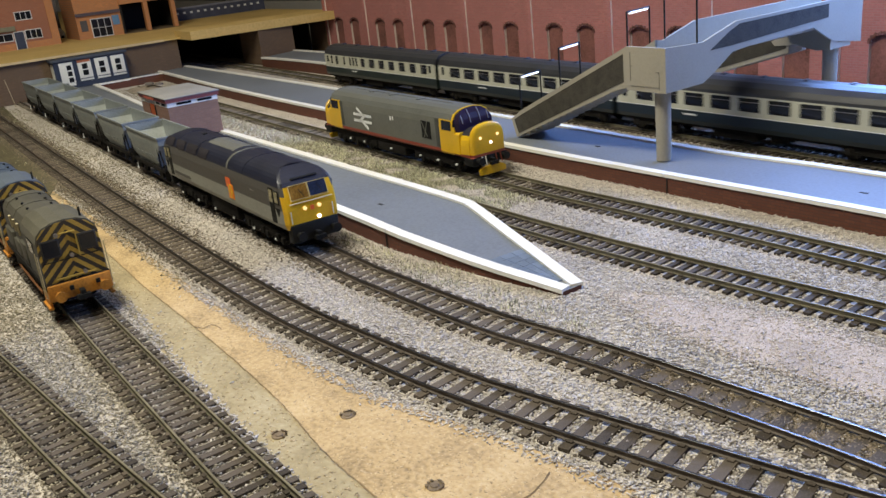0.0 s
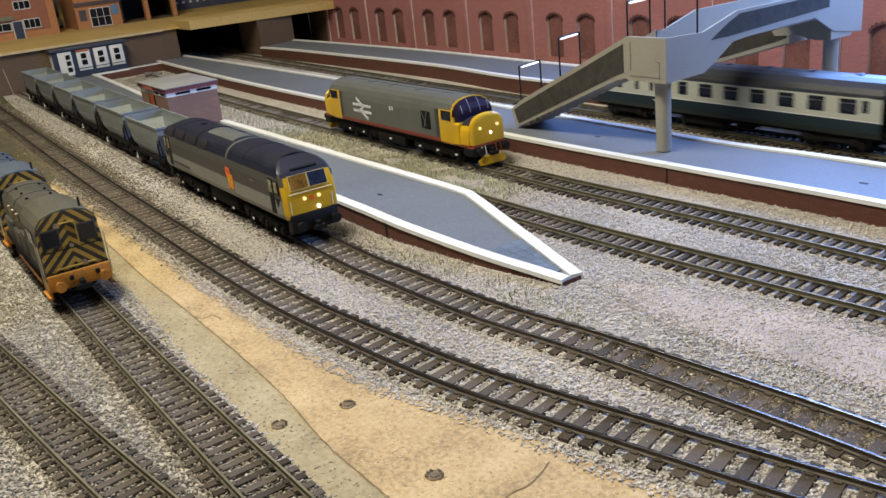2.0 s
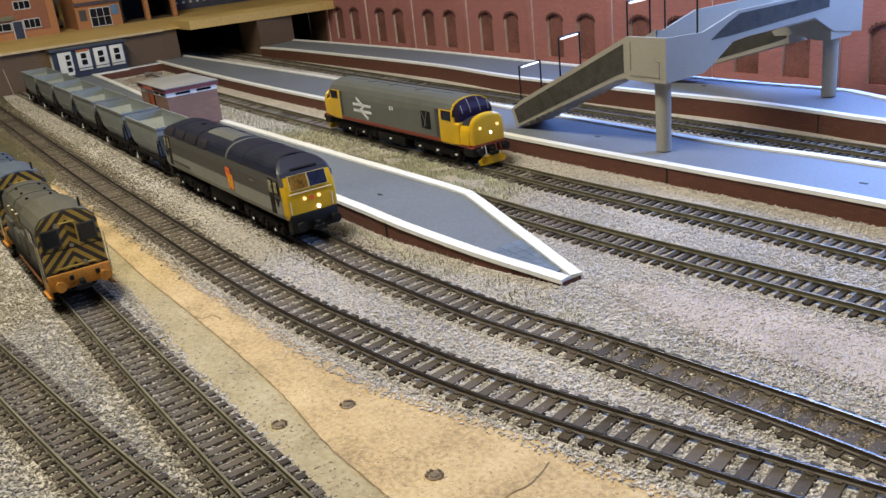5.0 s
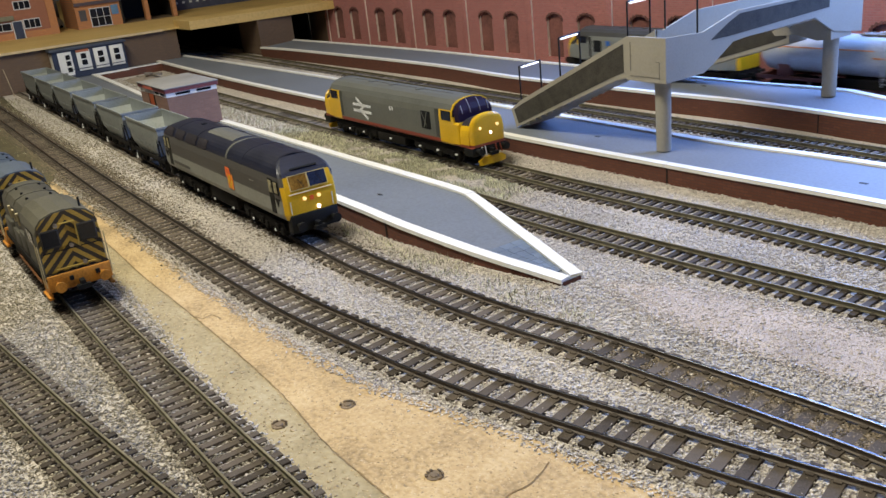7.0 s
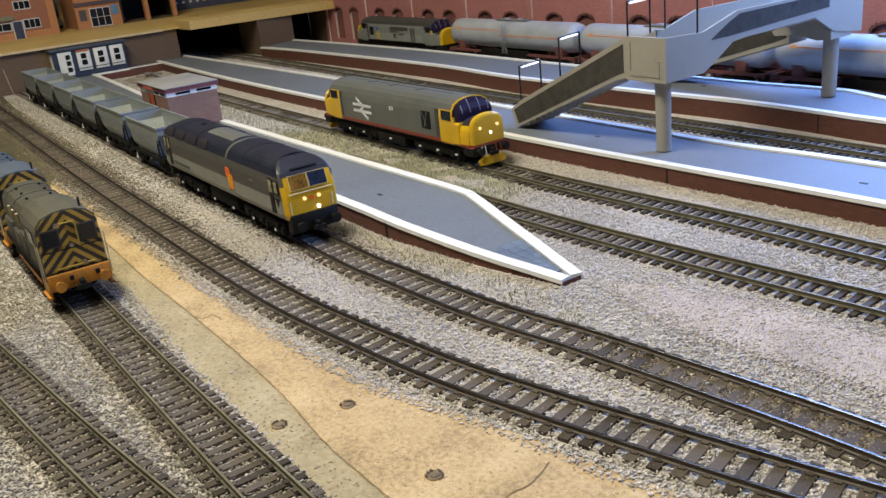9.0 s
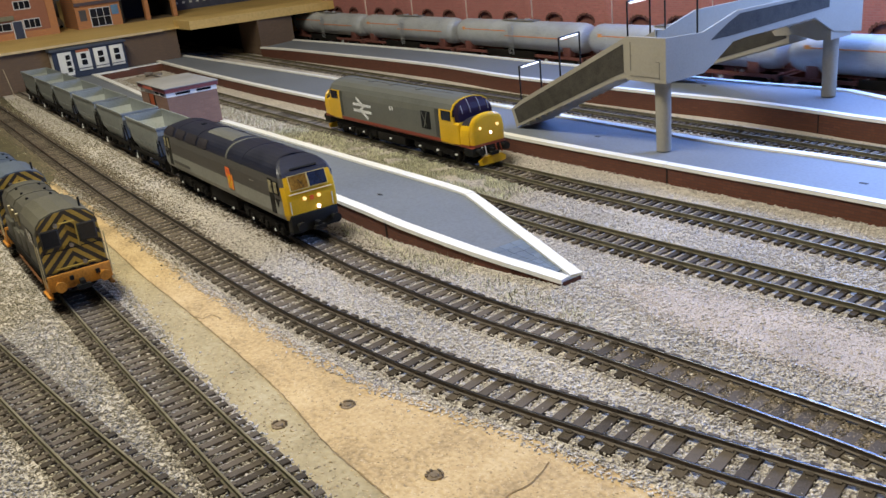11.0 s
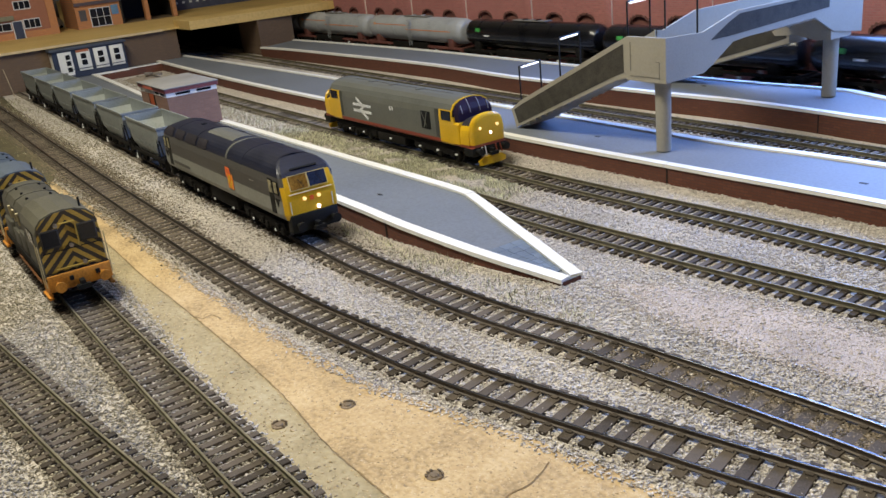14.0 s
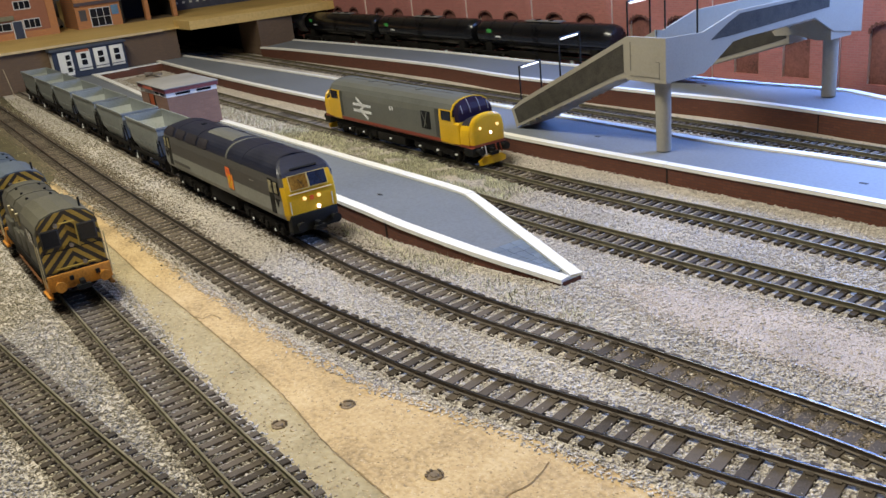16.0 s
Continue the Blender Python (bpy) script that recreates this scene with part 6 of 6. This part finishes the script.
def ballast():
    rng = np.random.default_rng(7)
    n = 1270000
    p = np.stack([rng.uniform(-1.42, -0.06, n), rng.uniform(-0.06, 0.66, n)], 1)
    d = np.hypot(p[:, 0], p[:, 1])
    turn = np.degrees(np.arctan2(p[:, 1], p[:, 0])) % 360
    keep = (turn > 116) & (turn < 193) & (rng.uniform(0, 1, n) < np.clip((0.44 / d) ** 2.0, 0.06, 1.0))
    p = p[keep]
    x, y = p[:, 0], p[:, 1]

    def line(tab):
        t = np.array(sorted(tab))
        return np.interp(x, t[:, 0], t[:, 1])

    r = rng.uniform(-0.003, 0.003, len(x)) * rng.uniform(0, 1, len(x))
    chip = (y > line(CHIP_LO) + r) & (y < line(CHIP_HI) + r) & (x > -0.88)
    p1 = (y > line([(-1.46, 0.240), (-0.445, 0.2415), (-0.40, 0.2455), (-0.358, 0.2505), (-0.32, 0.2595), (-0.306, 0.2625)])) & (y < line([(-1.46, 0.318), (-1.013, 0.297), (-0.449, 0.308), (-0.415, 0.302), (-0.306, 0.2762)])) & (x < -0.306)
    p2 = (y > line([(-1.46, 0.422), (-1.127, 0.4105), (-0.536, 0.415), (-0.384, 0.4205), (-0.239, 0.4275), (0.05, 0.436)])) & (y < line([(-1.47, 0.475), (-0.95, 0.486), (-0.389, 0.487), (0.05, 0.502)]))
    worn = (((x + 0.195) / 0.085) ** 2 + ((y - 0.291 - 0.1 * (x + 0.195)) / 0.021) ** 2 < 0.75 + 0.5 * r / 0.003) & (rng.uniform(0, 1, len(x)) < 0.72)
    ok = ~(chip | p1 | p2 | worn | (y > 0.570) | ((x < -0.78) & (y < np.interp(x, [-1.46, -1.0, -0.85, -0.78], [0.183, 0.150, 0.136, 0.112]) + r)))
    p = p[ok]
    x, y = p[:, 0], p[:, 1]
    near = np.full(len(x), 1.0)
    for tr in (T_A, T_B, T_C, T_D, T_E, T_F, T_G):
        t = np.array(sorted(tr))
        near = np.minimum(near, np.abs(y - np.interp(x, t[:, 0], t[:, 1])))
    rail_gap = np.abs(near - 0.0087) > 0.0016
    p, near = p[rail_gap], near[rail_gap]
    z = np.where(near < 0.0155, np.where(p[:, 1] > 0.30, GZ - 0.0005, GZ + 0.0001), GZ - 0.0002) + rng.uniform(-0.0005, 0.0005, len(p))
    far = (p[:, 0] < -0.66 + 0.05 * np.sin(p[:, 1] * 60) + rng.uniform(-0.16, 0.16, len(p))) & (p[:, 1] < 0.23)
    far |= (p[:, 1] > 0.30) & (p[:, 1] < 0.37) & (p[:, 0] < -0.68 + rng.uniform(-0.12, 0.12, len(p)))
    far |= (p[:, 1] > 0.50) & (p[:, 0] > -0.95 + rng.uniform(-0.15, 0.15, len(p)))
    yard = p[:, 1] < 0.088 + 0.012 * np.sin(p[:, 0] * 23) + rng.uniform(-0.02, 0.02, len(p))
    scatter("ballast", "pale grey and buff granular track ballast", np.column_stack([p, z])[~yard & ~far], 0.00060, M_STONE, seed=3, squash=0.6)
    scatter("siding_ballast", "browner oil-stained ballast of the sidings", np.column_stack([p, z])[yard & ~far], 0.00060, M_STONEDIRTY, seed=13, squash=0.6)
    scatter("mossy_ballast", "dull olive-brown ballast at the yard throat", np.column_stack([p, z])[far], 0.00066, M_STONEMOSS, seed=14, squash=0.6)
    oily = mat("oily_stone", (0.165, 0.130, 0.090), 0.9, vary=0.4, scale=12, fine=300, bump=0.3, rand=0.7)
    u = rng.uniform(-1.42, -0.40, 80000)
    t = np.array(sorted(T_C))
    w = rng.normal(0, 0.010, len(u))
    fade = rng.uniform(0, 1, len(u)) < np.clip((-0.42 - u) / 0.33, 0, 1)
    hit = fade & (np.abs(np.abs(w) - 0.0087) > 0.0012) & (np.abs(w) < 0.026)
    q = np.column_stack([u, np.interp(u, t[:, 0], t[:, 1]) + w, np.where(np.abs(w) < 0.0145, GZ + 0.0003, GZ)])[hit]
    u = rng.uniform(-0.26, 0.06, 17000)
    t = np.array(sorted(T_D))
    w = rng.uniform(-0.0075, 0.0075, len(u))
    hit = rng.uniform(0, 1, len(u)) < np.clip((u + 0.27) / 0.12, 0, 0.85)
    q2 = np.column_stack([u, np.interp(u, t[:, 0], t[:, 1]) + w, np.full(len(u), GZ + 0.0006)])[hit]
    u = rng.uniform(-0.78, -0.37, 16000)
    w = rng.normal(0, 0.011, len(u))
    hit = (np.abs(np.abs(w) - 0.0087) > 0.0012) & (np.abs(w) < 0.023) & (rng.uniform(0, 1, len(u)) < np.clip((-0.36 - u) / 0.10, 0, 0.8))
    q3 = np.column_stack([u, np.interp(u, t[:, 0], t[:, 1]) + w, np.where(np.abs(w) < 0.0145, GZ + 0.0003, GZ)])[hit]
    scatter("oily_ballast", "dark brown oil-soaked ballast round the old track", np.concatenate([q, q2, q3]), 0.0007, oily, seed=15, squash=0.6)
    sand = mat("sand_grain", (0.46, 0.395, 0.355), 0.95, vary=0.22, scale=30, fine=500, rand=0.5)
    a, r = rng.uniform(0, 2 * np.pi, 26000), np.sqrt(rng.uniform(0, 1.25, 26000))
    q = np.column_stack([-0.195 + 0.088 * r * np.cos(a), 0.291 + 0.022 * r * np.sin(a) + 0.0088 * r * np.cos(a)])
    scatter("sand_grains", "fine pinkish sand on the worn ground", np.column_stack([q, np.full(len(q), GZ - 0.0003)]), 0.00042, sand, seed=9)
    # stray grains on the bare board
    q = np.stack([rng.uniform(-0.6, -0.12, 900), rng.uniform(0.09, 0.17, 900)], 1)
    lo, hi = np.interp(q[:, 0], *np.array(CHIP_LO).T), np.interp(q[:, 0], *np.array(CHIP_HI).T)
    m = (q[:, 1] > lo) & (q[:, 1] < hi) & (rng.uniform(0, 1, 900) < np.exp(-np.minimum(q[:, 1] - lo, hi - q[:, 1]) / 0.004))
    scatter("loose_grains", "stray ballast grains on the chipboard", np.column_stack([q[m], np.full(m.sum(), GZ - 0.0002)]), 0.0006, M_STONE, seed=4)
    flake = mat("wood_flake", (0.51, 0.375, 0.21), 0.85, vary=0.3, scale=20, fine=600, rand=0.75, second=(0.60, 0.46, 0.28))
    k = 30000
    q = np.stack([rng.uniform(-0.62, -0.12, k), rng.uniform(0.088, 0.185, k)], 1)
    lo, hi = np.interp(q[:, 0], *np.array(CHIP_LO).T), np.interp(q[:, 0], *np.array(CHIP_HI).T)
    m = (q[:, 1] > lo + 0.001) & (q[:, 1] < hi - 0.001) & ((q[:, 1] > np.interp(q[:, 0], *np.array(CHIP_MID).T)) | (rng.uniform(0, 1, k) < 0.25))
    scatter("wood_flakes", "pale and dark flakes in the chipboard face", np.column_stack([q[m], np.full(m.sum(), GZ - 0.00047)]), 0.00052, flake, seed=11, squash=0.35)
    # dry grass between the bay track and the island platform, and along its foot
    g = []
    for x0, x1, y0, y1, k in ((-0.80, -0.44, 0.311, 0.360, 17000), (-0.62, -0.46, 0.325, 0.358, 8000), (-1.0, -0.66, 0.314, 0.36, 3000), (-0.44, -0.30, 0.243, 0.254, 0), (-0.62, -0.36, 0.226, 0.239, 1600), (-0.40, -0.27, 0.232, 0.250, 900), (-1.3, -0.9, 0.16, 0.20, 500), (-1.44, -1.25, 0.13, 0.19, 500), (-1.35, -0.80, 0.06, 0.135, 600)):
        a = np.stack([rng.uniform(x0, x1, k), rng.uniform(y0, y1, k)], 1)
        clump = np.array([noise.noise((u * 60, v * 60, 0.0)) for u, v in a]) if k else np.zeros(0)
        g.append(a[clump > -0.22])
    g = np.concatenate(g)
    scatter("dry_grass", "short dry olive static grass tufts", np.column_stack([g, np.full(len(g), GZ - 0.0008)]), 0.0024, M_GRASS, blades=True, seed=5)


ballast()


def train_rows(x_at, y, times):
    return [(t, pose(x_at(t), y, 0)) for t in times]


def motions():
    times = [0, 0.1, 0.5, 1, 1.5, 2, 2.5, 3, 3.5, 4, 4.5, 5, 6, 7, 8, 9, 10, 11, 12, 13, 14, 15, 15.5, 15.9, 16]

    def coach_tail(t):
        # runs out to the right and brakes to a stand beyond the view
        u = min(t, 3.5)
        x = -1.0702 + 0.24215 * u + 0.00528 * u * u
        return x if t <= 3.5 else x + 0.279 * 2.0 * (1 - math.exp(-(t - 3.5) / 2.0))

    for k, ob in enumerate(COACHES):
        walk(ob, train_rows(lambda t: coach_tail(t) + 0.131 + 0.268 * k, 0.548, times))

    def tank_head(t):
        return -1.236 - 0.2402 * (t - 9.0) + 0.010 * max(0.0, t - 15.0) ** 2

    for off, ob in TANK_TRAIN:
        walk(ob, train_rows(lambda t: tank_head(t) + off, 0.684, times))


motions()
